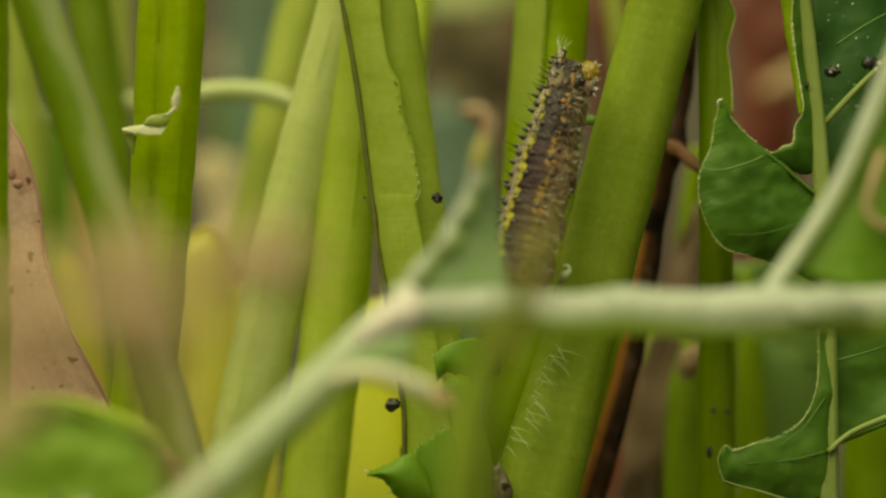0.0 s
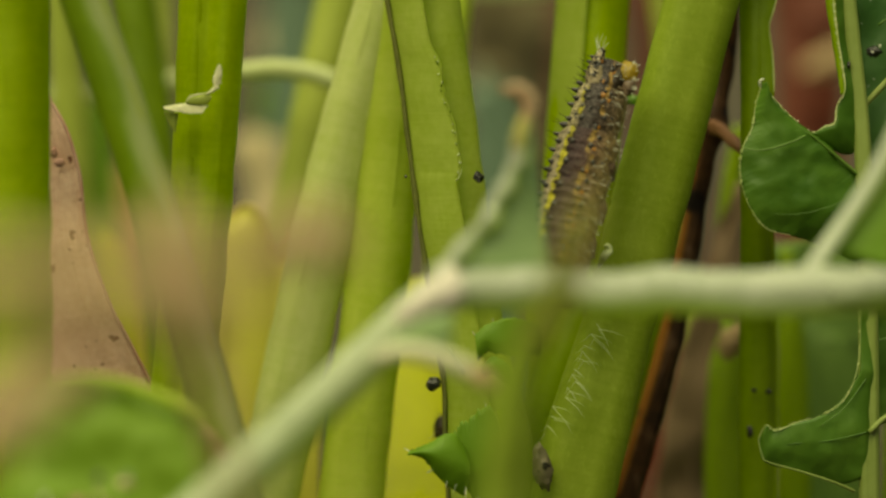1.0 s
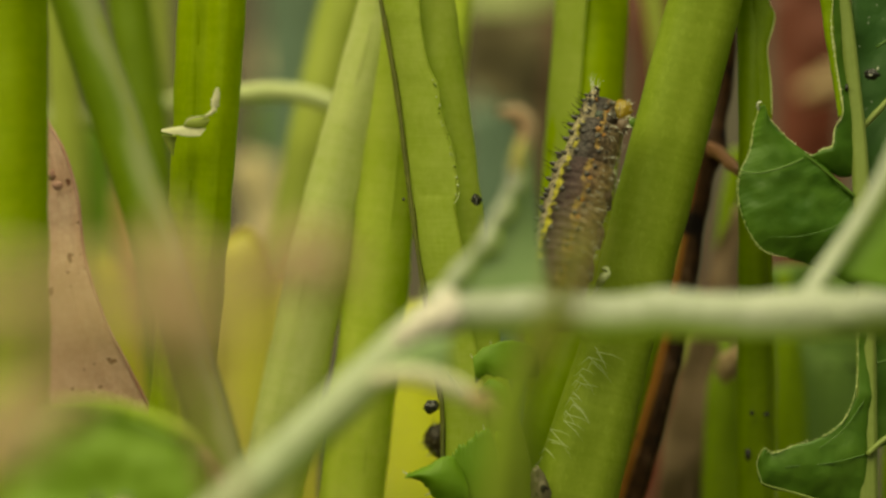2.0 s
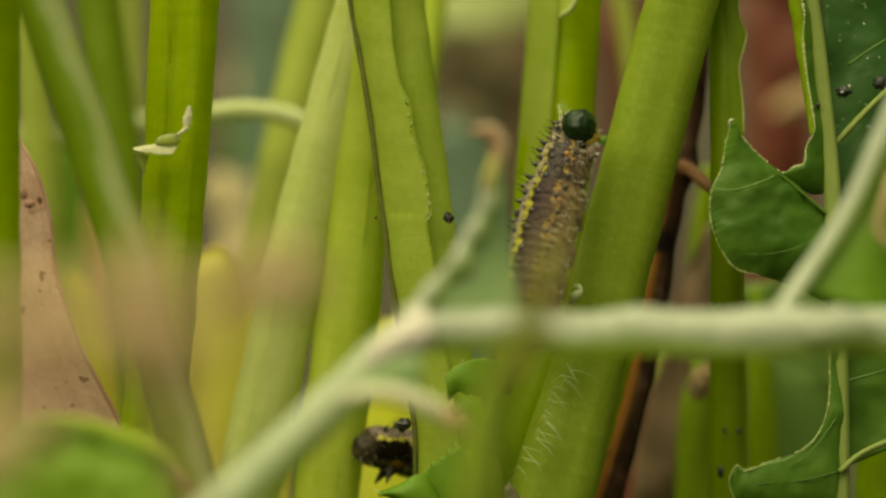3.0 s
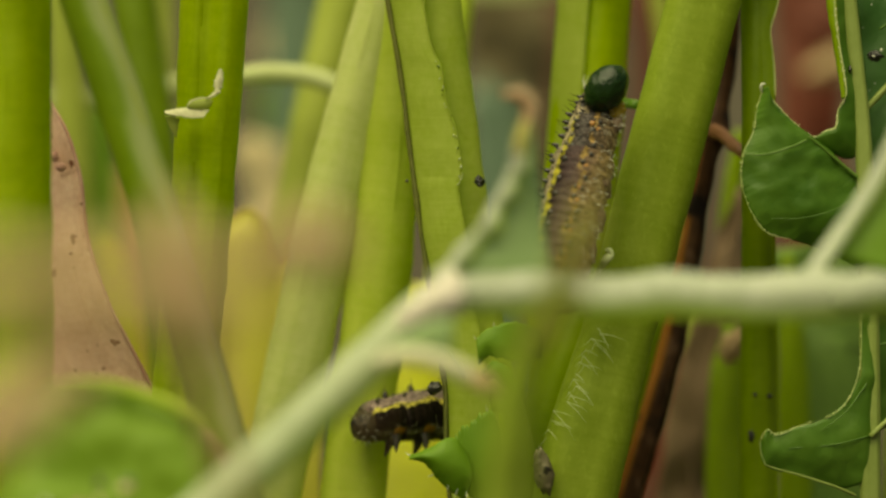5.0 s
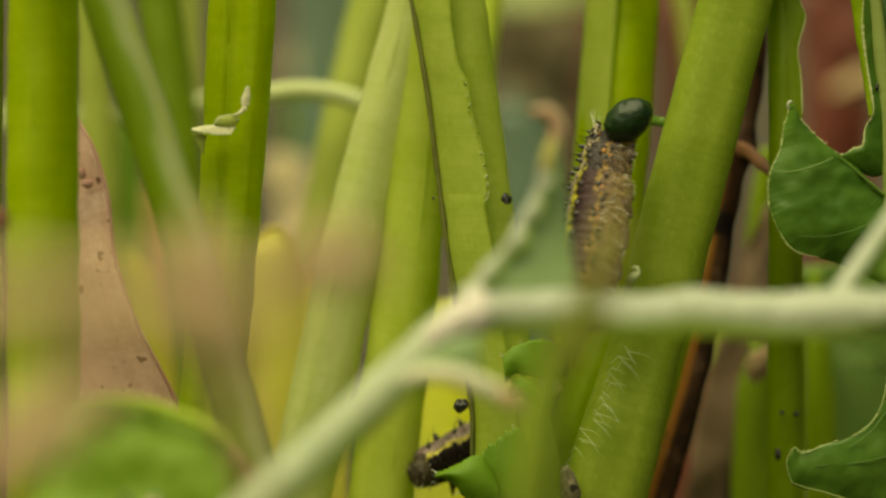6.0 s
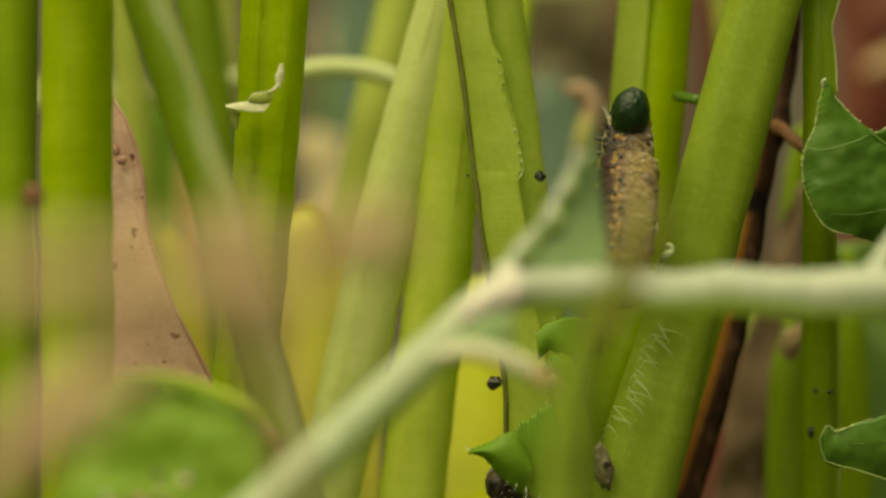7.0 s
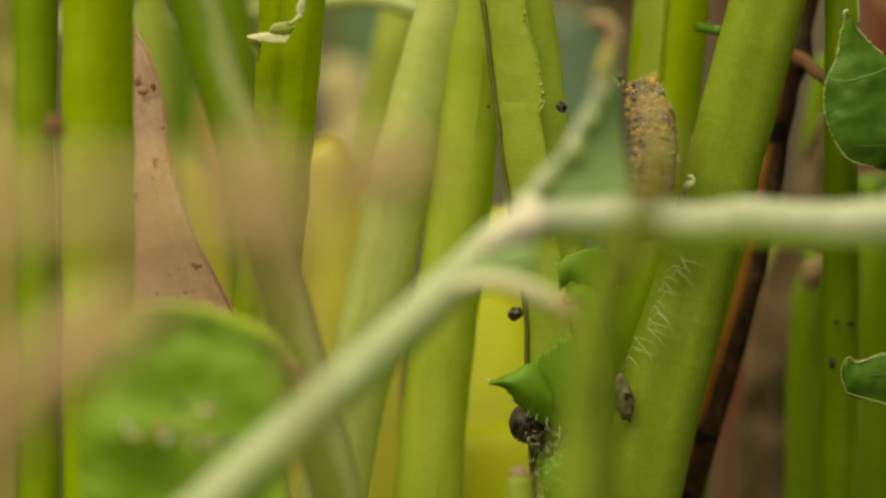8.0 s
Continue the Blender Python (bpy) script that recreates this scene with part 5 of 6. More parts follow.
back_leaf("pale tan curled dry leaf", [(34.24, 414.51, 80.05), (36.07, 414.77, 81.24), (38.21, 415.02, 82.44), (40.65, 415.09, 82.74)], [(34.55, 414.2, 78.56), (36.38, 414.26, 78.86), (38.21, 414.32, 79.16), (40.65, 414.51, 80.05)], DRY, "dead_leaf", "dead leaf")
back_leaf("tan dry leaf beside the green stalks", [(-57.74, 329.18, 111.46), (-57.26, 325.19, 92.69), (-56.78, 321.2, 73.93), (-56.3, 308.24, 12.95)], [(-46.47, 329.18, 111.46), (-46.23, 325.19, 92.69), (-46.04, 321.2, 73.93), (-46.71, 308.24, 12.95)], DRY_OLIVE, "dead_leaf", "dead leaf", ripple=0.6, rib="along")
back_leaf("soft green leaf behind the lobed leaf", [(24.78, 329.34, 78.54), (24.93, 328.42, 74.23), (25.08, 327.61, 70.4), (25.27, 326.79, 66.57), (25.76, 315.8, 14.83)], [(33.9, 332.58, 79.36), (34.39, 331.35, 73.56), (34.39, 330.53, 69.69), (33.9, 329.7, 65.83), (33.4, 318.61, 13.63)], LEAF_SOFT, ripple=0.5, rib="along")
back_leaf("blue-green leaf among the litter", [(-25.19, 438.24, 95.48), (-24.87, 435.98, 84.85), (-24.55, 434.52, 77.97), (-23.28, 405.67, -57.75)], [(-16.88, 438.24, 95.48), (-16.88, 435.98, 84.85), (-17.84, 434.52, 77.97), (-20.08, 405.67, -57.75)], LEAF_BLUE)
back_leaf("blue-green leaf among the litter", [(-0.85, 414.51, 80.05), (-1.46, 413.12, 73.48), (-1.77, 411.85, 67.51), (-2.08, 387.23, -48.31)], [(3.42, 413.5, 75.27), (4.03, 413.12, 73.48), (4.33, 411.85, 67.51), (4.64, 387.23, -48.31)], LEAF_BLUE)
back_leaf("pale yellow-green leaf lying in litter", [(-2.61, 456.91, 87.12), (-2.61, 456.22, 83.85), (-2.27, 455.87, 82.22)], [(11.77, 457.05, 87.77), (10.43, 456.22, 83.85), (7.75, 455.91, 82.41)], LEAF_RIM)
back_leaf("pale grey dead leaf in litter", [(-27.41, 412.74, 71.69), (-26.49, 412.1, 68.71), (-25.27, 411.34, 65.12), (-24.05, 391.04, -30.4)], [(-24.35, 412.99, 72.89), (-21.91, 411.98, 68.11), (-21.61, 411.09, 63.93), (-21.61, 391.04, -30.4)], DRY_CREAM, "dead_leaf", "dead leaf")
back_leaf("cream shrivelled dead leaf in litter", [(-25.37, 445.21, 80.17), (-26.03, 444.8, 78.25), (-25.5, 444.26, 75.69), (-24.85, 443.44, 71.86), (-24.79, 416.25, -56.08)], [(-23.8, 445.24, 80.3), (-22.89, 444.8, 78.25), (-23.41, 444.26, 75.69), (-24.33, 443.44, 71.86), (-24.46, 416.25, -56.08)], DRY_CREAM, "dead_leaf", "dead leaf", ripple=0.8)
back_leaf("deep green leaf among the litter", [(-45.24, 423.34, 73.5), (-44.62, 422.44, 69.22), (-43.99, 421.4, 64.33), (-43.99, 397.75, -46.92)], [(-40.24, 423.86, 75.94), (-39.62, 422.96, 71.66), (-40.24, 421.66, 65.55), (-42.12, 397.75, -46.92)], LEAF_MID)
back_leaf("deep green leaf among the litter", [(-27.07, 443.44, 71.86), (-26.42, 442.63, 68.02), (-25.77, 441.81, 64.18), (-25.11, 414.89, -62.48)], [(-21.19, 443.72, 73.14), (-20.53, 442.63, 68.02), (-21.84, 441.54, 62.9), (-23.15, 414.89, -62.48)], LEAF_MID)


# ---- small bits caught on the plants ----
def lump(name, at, size, mat, label, category, rough=0.3, seed=0.0, turn=(0, 0, 0), k=14, n=9, group="", flat_faces=False):
    v, f, u = lump_mesh(*size, rough, seed, k, n)
    ob = mesh_part(name, v, f, u, mat, smooth=not flat_faces)
    ob.matrix_basis = pose(at[0] * MM, at[1] * MM, at[2] * MM, *turn)
    return tagged(ob, label, category, group)


lump("frass_ball", (-0.44, 297.19, 90.84), (0.42, 0.40, 0.40), FRASS, "tiny black frass ball stuck on a stalk edge", "frass", 0.7, 1, k=9, n=6, group="black frass", flat_faces=True)
lump("frass_ball", (-3.96, 293.37, 75.24), (0.60, 0.58, 0.55), FRASS, "black faceted frass ball beside the dark seam", "frass", 0.3, 2, k=8, n=5, group="black frass", flat_faces=True)
lump("frass_ball", (29.9, 295.3, 101.18), (0.58, 0.42, 0.42), FRASS, "glossy black frass lump on the lobed leaf", "frass", 0.5, 3, group="black frass")
lump("frass_ball", (32.84, 296.13, 101.71), (0.6, 0.4, 0.5), FRASS, "black frass lump with a grey fleck", "frass", 0.6, 4, group="black frass")
# white lumps model glints on the frass; the last two are leaf flecks
lump("glint_fleck", (30.22, 293.91, 101.85), (0.1, 0.08, 0.12), HAIR, "tiny white glint or leaf fleck by black frass", "fleck", 0.6, 0, k=8, n=6, group="white flecks")
lump("glint_fleck", (29.63, 293.52, 101.43), (0.12, 0.06, 0.06), HAIR, "tiny white glint or leaf fleck by black frass", "fleck", 0.6, 1, k=8, n=6, group="white flecks")
lump("glint_fleck", (33.49, 294.94, 101.90), (0.16, 0.1, 0.14), HAIR, "tiny white glint or leaf fleck by black frass", "fleck", 0.6, 2, k=8, n=6, group="white flecks")
lump("glint_fleck", (33.23, 294.85, 101.47), (0.08, 0.08, 0.16), HAIR, "tiny white glint or leaf fleck by black frass", "fleck", 0.6, 3, k=8, n=6, group="white flecks")
lump("glint_fleck", (31.87, 296.83, 103.53), (0.09, 0.05, 0.09), HAIR, "tiny white glint or leaf fleck by black frass", "fleck", 0.6, 4, k=8, n=6, group="white flecks")
lump("glint_fleck", (31.64, 297.68, 106.09), (0.1, 0.05, 0.06), HAIR, "tiny white glint or leaf fleck by black frass", "fleck", 0.6, 5, k=8, n=6, group="white flecks")
lump("frass_ball", (27.94, 294.59, 100.24), (0.16, 0.12, 0.3), FRASS, "black speck on the leaf midrib", "frass", 0.4, 15, k=8, n=6, group="black frass")
lump("frass_ball", (21.58, 301.13, 72.8), (0.22, 0.2, 0.2), FRASS, "black speck on the narrow stalk", "frass", 0.4, 5, k=8, n=6, group="black frass")
lump("frass_ball", (22.75, 301.11, 72.71), (0.28, 0.2, 0.22), FRASS, "black speck on the narrow stalk", "frass", 0.4, 6, k=8, n=6, group="black frass")
lump("frass_ball", (21.26, 300.44, 69.57), (0.26, 0.2, 0.5), FRASS, "black speck on the narrow stalk", "frass", 0.4, 7, k=8, n=6, group="black frass")
lump("frass_ball", (-6.1, 296.43, 91.08), (0.12, 0.1, 0.12), FRASS, "black speck by the dark seam", "frass", 0.4, 8, k=8, n=6, group="black frass")
lump("brown_scale", (-35.45, 262.6, 96.2), (0.72, 0.4, 0.78), TWIG_STUB, "dark brown round scale on a stalk", "scale", 0.3, 9)
lump("dry_scrap", (20.77, 316.43, 73.12), (1.0, 0.6, 1.5), DRY, "tan dry scrap on the top of a stalk", "plant scrap", 0.5, 21, (0, 24, 0), k=18, n=14)
lump("husk", (4.52, 288.64, 69.86), (0.75, 0.6, 1.75), HUSK, "grey-brown empty insect husk on the hairy stalk", "husk", 0.35, 10, (0, -12, 0), k=20, n=16)
tagged(tube("plant_crumb", [(8.72, 289.87, 85.25, 0.06), (8.98, 289.98, 85.76, 0.22), (9.31, 289.59, 86.33, 0.34), (9.65, 289.67, 86.71, 0.26), (9.48, 289.75, 87.09, 0.22), (9.14, 289.74, 87.05, 0.11)], STALK_HAIR, n=40, k=12, rough=0.7), "pale whitish green chewed curl", "crumb", "pale chewed crumbs")
lump("plant_crumb", (8.34, 292.42, 87.62), (0.28, 0.25, 0.6), SCRAP, "pale green chewed crumb", "crumb", 0.9, 12, (0, 10, 0), k=16, n=12, group="pale chewed crumbs")
tagged(tube("green_stub", [(10.46, 306.89, 95.55, 0.41), (11.05, 304.39, 95.86, 0.40), (11.92, 301.41, 96.25, 0.40)], LEAF, n=8, k=12), "small dark green stub between two stalks", "stub")


def curled_scrap():
    ob = holder("curled_scrap", "pale dry curled scrap of stalk skin", "plant scrap", (-24.22, 291.84, 96.91))
    parts = [blade("strip", [(-24.47, 291.78, 97.10), (-23.52, 291.82, 97.31), (-22.70, 291.88, 97.56), (-21.80, 291.88, 97.60), (-21.06, 291.88, 97.60)], [(-24.39, 291.36, 97.04), (-23.75, 291.33, 96.92), (-23.10, 291.32, 96.87), (-22.28, 291.32, 96.87), (-21.47, 291.36, 97.04)], SCRAP, ob, bulge=0.04, nu=12, nv=40, thick=0.04, ripple=0.3, teeth=0.06),
             blade("strip", [(-22.78, 291.81, 97.75), (-22.52, 291.88, 98.08), (-21.96, 291.92, 98.25), (-21.36, 291.94, 98.34), (-20.76, 291.92, 98.25)], [(-22.69, 291.68, 97.60), (-22.21, 291.67, 97.55), (-21.70, 291.67, 97.55), (-21.18, 291.69, 97.64), (-20.88, 291.75, 97.93)], STALK_OLIVE, ob, "olive folded skin", bulge=0.15, nu=10, nv=30, thick=0.05, ripple=0.1, teeth=0.05),
             blade("strip", [(-21.45, 291.8, 98.44), (-20.76, 291.88, 98.87), (-20.71, 292.02, 99.47), (-20.5, 292.17, 100.22), (-20.31, 292.25, 100.59)], [(-21.16, 291.65, 98.43), (-20.48, 291.71, 98.72), (-20.13, 291.82, 99.23), (-20.00, 291.97, 99.95), (-20.09, 292.11, 100.58)], SCRAP, ob, "white dry wrinkled skin", bulge=0.12, nu=10, nv=44, thick=0.05, ripple=0.2, teeth=0.14),
             tube("strip_rim", [(-22.71, 291.52, 97.80, 0.03), (-22.45, 291.60, 98.18, 0.06), (-21.94, 291.63, 98.35, 0.06), (-21.42, 291.65, 98.43, 0.05), (-20.99, 291.66, 98.47, 0.03)], SCRAP, ob, "cream curled rim", n=24, k=8, rough=0.6),
             blade("strip", [(-24.44, 291.96, 96.98), (-24.27, 291.85, 96.47), (-23.92, 291.72, 95.88), (-23.62, 291.62, 95.37)], [(-23.32, 291.92, 96.81), (-23.41, 291.83, 96.39), (-23.49, 291.70, 95.80), (-23.58, 291.62, 95.37)], STALK_OLIVE, ob, "olive torn skin", bulge=0.1, nu=6, nv=16, thick=0.05, teeth=0.06)]
    attach(ob, parts)


curled_scrap()


def stalk_hairs():
    rng = random.Random(4)
    a, b = np.array((8.89, 291.95, 80.59)), np.array((4.70, 289.71, 72.45))
    rows = []
    for i in range(20):
        u = i / 19
        root = Vector(a * (1 - u) + b * u) + Vector((rng.uniform(-0.35, 0.35), 0, rng.uniform(-0.2, 0.2)))
        for way in ((1.3, -0.9, -1.5), (1.6, -0.9, -0.5), (-0.8, -0.7, -0.9)):
            if rng.random() < 0.66:
                k = rng.uniform(0.55, 1.25)
                tip = root + Vector(way) * k + Vector((rng.uniform(-0.25, 0.25), 0, rng.uniform(-0.3, 0.3)))
                rows.append((root, tip, 0.030))
    v, f = hair_mesh(rows)
    tagged(mesh_part("stalk_hairs", v, f, None, STALK_HAIR, smooth=False), "short white bristly hairs along a green stalk", "plant hairs", kind="stuff")


stalk_hairs()


# ---- caterpillars ----
def segment_mesh(R, L, seed, k=44, n=54, cup=False):
    """One body ring, axis along z (tail up), front at -y; annulets and skin folds."""
    verts, uvs, faces = [], [], []
    rows = []
    for i in range(n + 1):
        z = -L / 2 + L * i / n
        u = 2 * z / L
        r = R * (1 - 0.06 * u ** 4) * (1 + 0.007 * math.cos(u * math.pi * 6.0 + seed))
        if abs(u) > 0.999:
            r = R * 0.55
        rows.append((z, r))
    if cup:
        rows = [(z, r * (1 - 0.24 * max(0, z / L + 0.3) ** 1.5)) for z, r in rows[:-1]] + [(L * 0.46, R * 0.62), (L * 0.36, R * 0.5), (L * 0.05, R * 0.42), (-L * 0.2, R * 0.1)]
    for z, r in rows:
        for j in range(k + 1):
            a = 2 * math.pi * j / k - math.pi
            w = 1 + 0.05 * noise.noise(Vector((math.sin(a) * 1.7, math.cos(a) * 1.7, z * 1.6 + seed * 9))) + 0.022 * noise.noise(Vector((math.sin(a) * 5, math.cos(a) * 5, z * 3.5 + seed * 5))) + 0.014 * noise.noise(Vector((math.sin(a) * 3, math.cos(a) * 3, z * 7 + seed)))
            verts.append(Vector((math.sin(a) * r * w, -math.cos(a) * r * w, z)) * MM)
            uvs.append((j / k, z))
    for i in range(len(rows) - 1):
        for j in range(k):
            q = i * (k + 1) + j
            faces.append((q, q + 1, q + k + 2, q + k + 1))
    return verts, faces, uvs


def on_ring(R, angle, z, out=1.0):
    a = radians(angle)
    return Vector((math.sin(a) * R * out, -math.cos(a) * R * out, z))


def cones(places, R, size, tall=1.0, sink=0.96):
    verts, faces = [], []
    for a, z, s in places:
        c, d = on_ring(R, a, z, sink), on_ring(1, a, 0).normalized()
        t = Vector((0, 0, 1))
        q = d.cross(t)
        base = len(verts)
        for h, w in ((0, 1.0), (0.55, 0.8), (1.0, 0.35)):
            for k in range(7):
                an = 2 * math.pi * k / 7
                verts.append((c + d * h * tall * s * size + (t * math.cos(an) + q * math.sin(an)) * w * s * size * 0.62) * MM)
        verts.append((c + d * s * size * tall * 1.1) * MM)
        for r in range(2):
            for k in range(7):
                j = (k + 1) % 7
                faces.append((base + r * 7 + k, base + r * 7 + j, base + r * 7 + 7 + j, base + r * 7 + 7 + k))
        for k in range(7):
            faces.append((base + 14 + k, base + 14 + (k + 1) % 7, base + 21))
    return verts, faces


def tuft(name, rows, mat, parent, label):
    v, f = hair_mesh(rows)
    return tagged(mesh_part(name, v, f, None, mat, parent, label, smooth=False), kind="stuff")


def warts(name, places, R, size, tall, mat, parent, label, sink=0.96):
    v, f = cones(places, R, size, tall, sink)
    return tagged(mesh_part(name, v, f, None, mat, parent, label), kind="stuff")


def segment(ob, R, L, skin, seed, proleg=False, legs=False, cup=False, dark=False):
    """One body ring: skin, black tubercles with bristles, orange patches, pale hairs and, where it has them, feet."""
    rng = random.Random(int(seed * 10) + 3)
    v, f, u = segment_mesh(R, L, seed, cup=cup)
    seg = mesh_part("segment", v, f, u, skin, ob)
    levels = (-0.3, 0.05, 0.36)
    jog = [rng.uniform(-0.04, 0.04) for q in range(12)]
    tall = [(-92 + 8 * (q % 2), (z + jog[q]) * L, 1.15 + 2 * jog[q]) for q, z in enumerate(levels)] + [(-70 + 5 * (q % 2), (z + 0.12 + jog[q + 3]) * L, 1.15) for q, z in enumerate(levels)]
    if dark:
        tall = [(-84, (levels[1] + jog[1]) * L, 1.5), (-62, (levels[0] + jog[2]) * L, 1.1)]
    low = [(-54, -0.12 * L, 0.8), (-35, -0.18 * L, 1.4), (-33, 0.2 * L, 1.2), (2, -0.3 * L, 1.0), (15, -0.1 * L, 1.1), (3, 0.18 * L, 1.2), (14, 0.36 * L, 1.0), (34, -0.05 * L, 0.6), (-45, 0.34 * L, 0.7)]
    specks = [(rng.uniform(-105, -55), rng.uniform(-0.48, 0.48) * L, rng.uniform(0.2, 0.5)) for q in range(18)]
    warts("wart_patch", tall, R, 0.30 if dark else 0.31, 1.4, BRISTLE, seg, "black wart-like tubercles")
    low += [(rng.uniform(-72, 18), rng.uniform(-0.45, 0.42) * L, rng.uniform(0.4, 1.0)) for q in range(20)] if seed < 3 else []
    patches = [(38, 0.05 * L, 2.2), (42, 0.17 * L, 1.9)] if dark else [(10, 0.12 * L, 0.9), (7, -0.3 * L, 0.8)] + ([(-2, 0.30 * L, 1.0), (14, 0.22 * L, 0.8)] if seed == 2 else [])
    warts("orange_patch", patches, R * (0.92 if cup else 1.0), 0.34, 0.12, ORANGE_SKIN, seg, "orange skin patches", 1.015)
    warts("spot_patch", (low if not dark else []) + specks, R * (0.92 if cup else 1.0), 0.32, 0.3, BRISTLE, seg, "small black skin spots", 1.01)
    rows = []
    for a, z, s in tall:
        root = on_ring(R, a, z, 1.12)
        rows.append((root, root + on_ring(1, a, 0) * rng.uniform(0.7, 1.25) + Vector((rng.uniform(-0.15, 0.15), rng.uniform(-0.2, 0.1), rng.uniform(0.0, 0.45))), 0.034))
    for q in range(10 if not dark else 26):
        a, z = rng.uniform(-112, -60) if not dark else rng.uniform(-110, 100), rng.uniform(-0.48, 0.48) * L
        root = on_ring(R, a, z)
        rows.append((root, root + on_ring(1, a, 0) * rng.uniform(0.2, 0.5) + Vector((rng.uniform(-0.1, 0.1), 0, rng.uniform(-0.1, 0.2))), 0.018))
    tuft("bristle_tuft", rows, BRISTLE, seg, "dark stiff bristles")
    rows = []
    for q in range(30 if not dark else 8):
        a = rng.uniform(12, 75)
        root = on_ring(R, a, rng.uniform(-0.48, 0.48) * L)
        side = on_ring(1, a + 62 * rng.choice((-1, 1, 1)), 0)
        rows.append((root, root + side * rng.uniform(0.35, 0.8) + Vector((0, -0.1, rng.uniform(-0.25, 0.1))), 0.013))
    for q in range(7):
        a = rng.uniform(78, 105)
        root = on_ring(R, a, rng.uniform(-0.45, 0.45) * L)
        rows.append((root, root + on_ring(1, a, 0) * rng.uniform(0.2, 0.45) + Vector((0, 0, rng.uniform(-0.25, 0.1))), 0.016))
    tuft("hair_tuft", rows, HAIR, seg, "fine whitish hairs")
    if proleg:
        c = [on_ring(R, 74, 0.4, 0.45), on_ring(R, 82, 0.05, 0.74), on_ring(R, 90, -0.40, 0.88), on_ring(R, 94, -0.8, 0.98)]
        v, f, u = tube_mesh([(*c[0], 1.25), (*c[1], 0.98), (*c[2], 0.64), (*c[3], 0.42)], n=18, k=18, rough=0.5, seed=seed)
        foot = mesh_part("proleg", v, f, u, BRISTLE if dark else FLESH, seg, "stubby black proleg" if dark else "stubby brown wrinkled proleg")
        rows = []
        for q in range(12):
            root = c[2] + Vector((rng.uniform(-0.4, 0.3), -0.55 + rng.uniform(-0.1, 0.1), rng.uniform(-0.4, 0.4)))
            rows.append((root, root + Vector((rng.uniform(0.1, 0.5), -0.25, rng.uniform(-0.35, 0.15))), 0.018))
        tuft("hair_tuft", rows, HAIR, foot, "fine whitish hairs")
    if legs:
        for a in (58, 88):
            c = [on_ring(R, a, 0.1, 0.85), on_ring(R, a, 0.1, 1.15), on_ring(R, a + 4, -0.15, 1.5), on_ring(R, a + 6, -0.35, 1.8)]
            v, f, u = tube_mesh([(*c[0], 0.55), (*c[1], 0.4), (*c[2], 0.2), (*c[3], 0.04)], n=12, k=10)
            mesh_part("leg", v, f, u, BRISTLE, seg, "pointed black jointed leg")
    return seg


REAR = holder("caterpillar", "brown and yellow striped bristly caterpillar clinging tail up to a stalk", "caterpillar", (4.71, 283.86, 81.03))
REAR_SEGMENTS = []
for i in range(6):
    REAR_SEGMENTS.append(segment(REAR, (1.5, 2.02, 2.4)[min(i, 2)], 2.9 if i == 0 else 4.3, SKIN_TAIL if i < 2 else SKIN, i + 1, proleg=i in (2, 3, 4), cup=i == 0))
tail = REAR_SEGMENTS[0]
rng = random.Random(8)
v, f, u = tube_mesh([(-0.5, -0.3, -1.6, 0.4), (-0.85, -0.6, -0.7, 0.72), (-1.05, -0.72, 0.3, 0.68), (-1.12, -0.68, 1.15, 0.50), (-1.12, -0.6, 1.85, 0.32), (-1.1, -0.5, 2.3, 0.1)], n=24, k=18, rough=0.3)
plate = mesh_part("anal_plate", v, f, u, PLATE, tail, "pale speckled spiny tail plate")
rows = [(Vector((-1.1 + rng.uniform(-0.35, 0.3), -0.95, 1.6 + rng.uniform(-0.2, 0.5))), Vector((-1.2 + rng.uniform(-1.0, 0.7), -1.2 + rng.uniform(-0.3, 0.3), 2.75 + rng.uniform(0, 0.5))), 0.024) for q in range(8)]
tuft("hair_tuft", rows, HAIR, plate, "pale stiff tail hairs")
rows = [(Vector((-1.1 + rng.uniform(-0.45, 0.4), -1.3, z)), Vector((-1.25 + rng.uniform(-0.5, 0.4), -1.75, z + 0.1)), 0.13) for z in (-0.4, -0.05, 0.35, 0.7, 1.05, 1.4, 1.8)]
tuft("wart_patch", rows, BRISTLE, plate, "black spiny tubercles")
rows = [(Vector((-1.75, -0.5, z)), Vector((-2.5 + rng.uniform(-0.3, 0.2), -0.6, z + rng.uniform(0.1, 0.5))), 0.04) for z in (-0.8, -0.4, 0.0, 0.4, 0.8)]
tuft("bristle_tuft", rows, BRISTLE, plate, "dark stiff bristles")
v, f, u = tube_mesh([(0.25, -0.2, -1.6, 0.4), (0.35, -0.5, -0.7, 0.75), (0.45, -0.62, 0.1, 0.78), (0.5, -0.5, 0.7, 0.62), (0.45, -0.4, 1.1, 0.36), (0.4, -0.3, 1.25, 0.1)], n=20, k=18, rough=0.35, seed=3)
mesh_part("valve", v, f, u, VALVE, tail, "glossy dark translucent tail valve")
for k, (x, y, z, r) in enumerate(((-0.9, -1.14, 0.95, 0.15), (-0.62, -1.2, 0.1, 0.2), (-0.3, -1.44, -0.6, 0.16), (-0.85, -1.32, -0.35, 0.14))):
    v, f, u = lump_mesh(r, 0.06, r * 1.2, 0.6, k + 0.5, 10, 7)
    dot = mesh_part("orange_spot", v, f, u, ORANGE_SKIN, plate, "orange spot")
    dot.location = Vector((x, y, z)) * MM
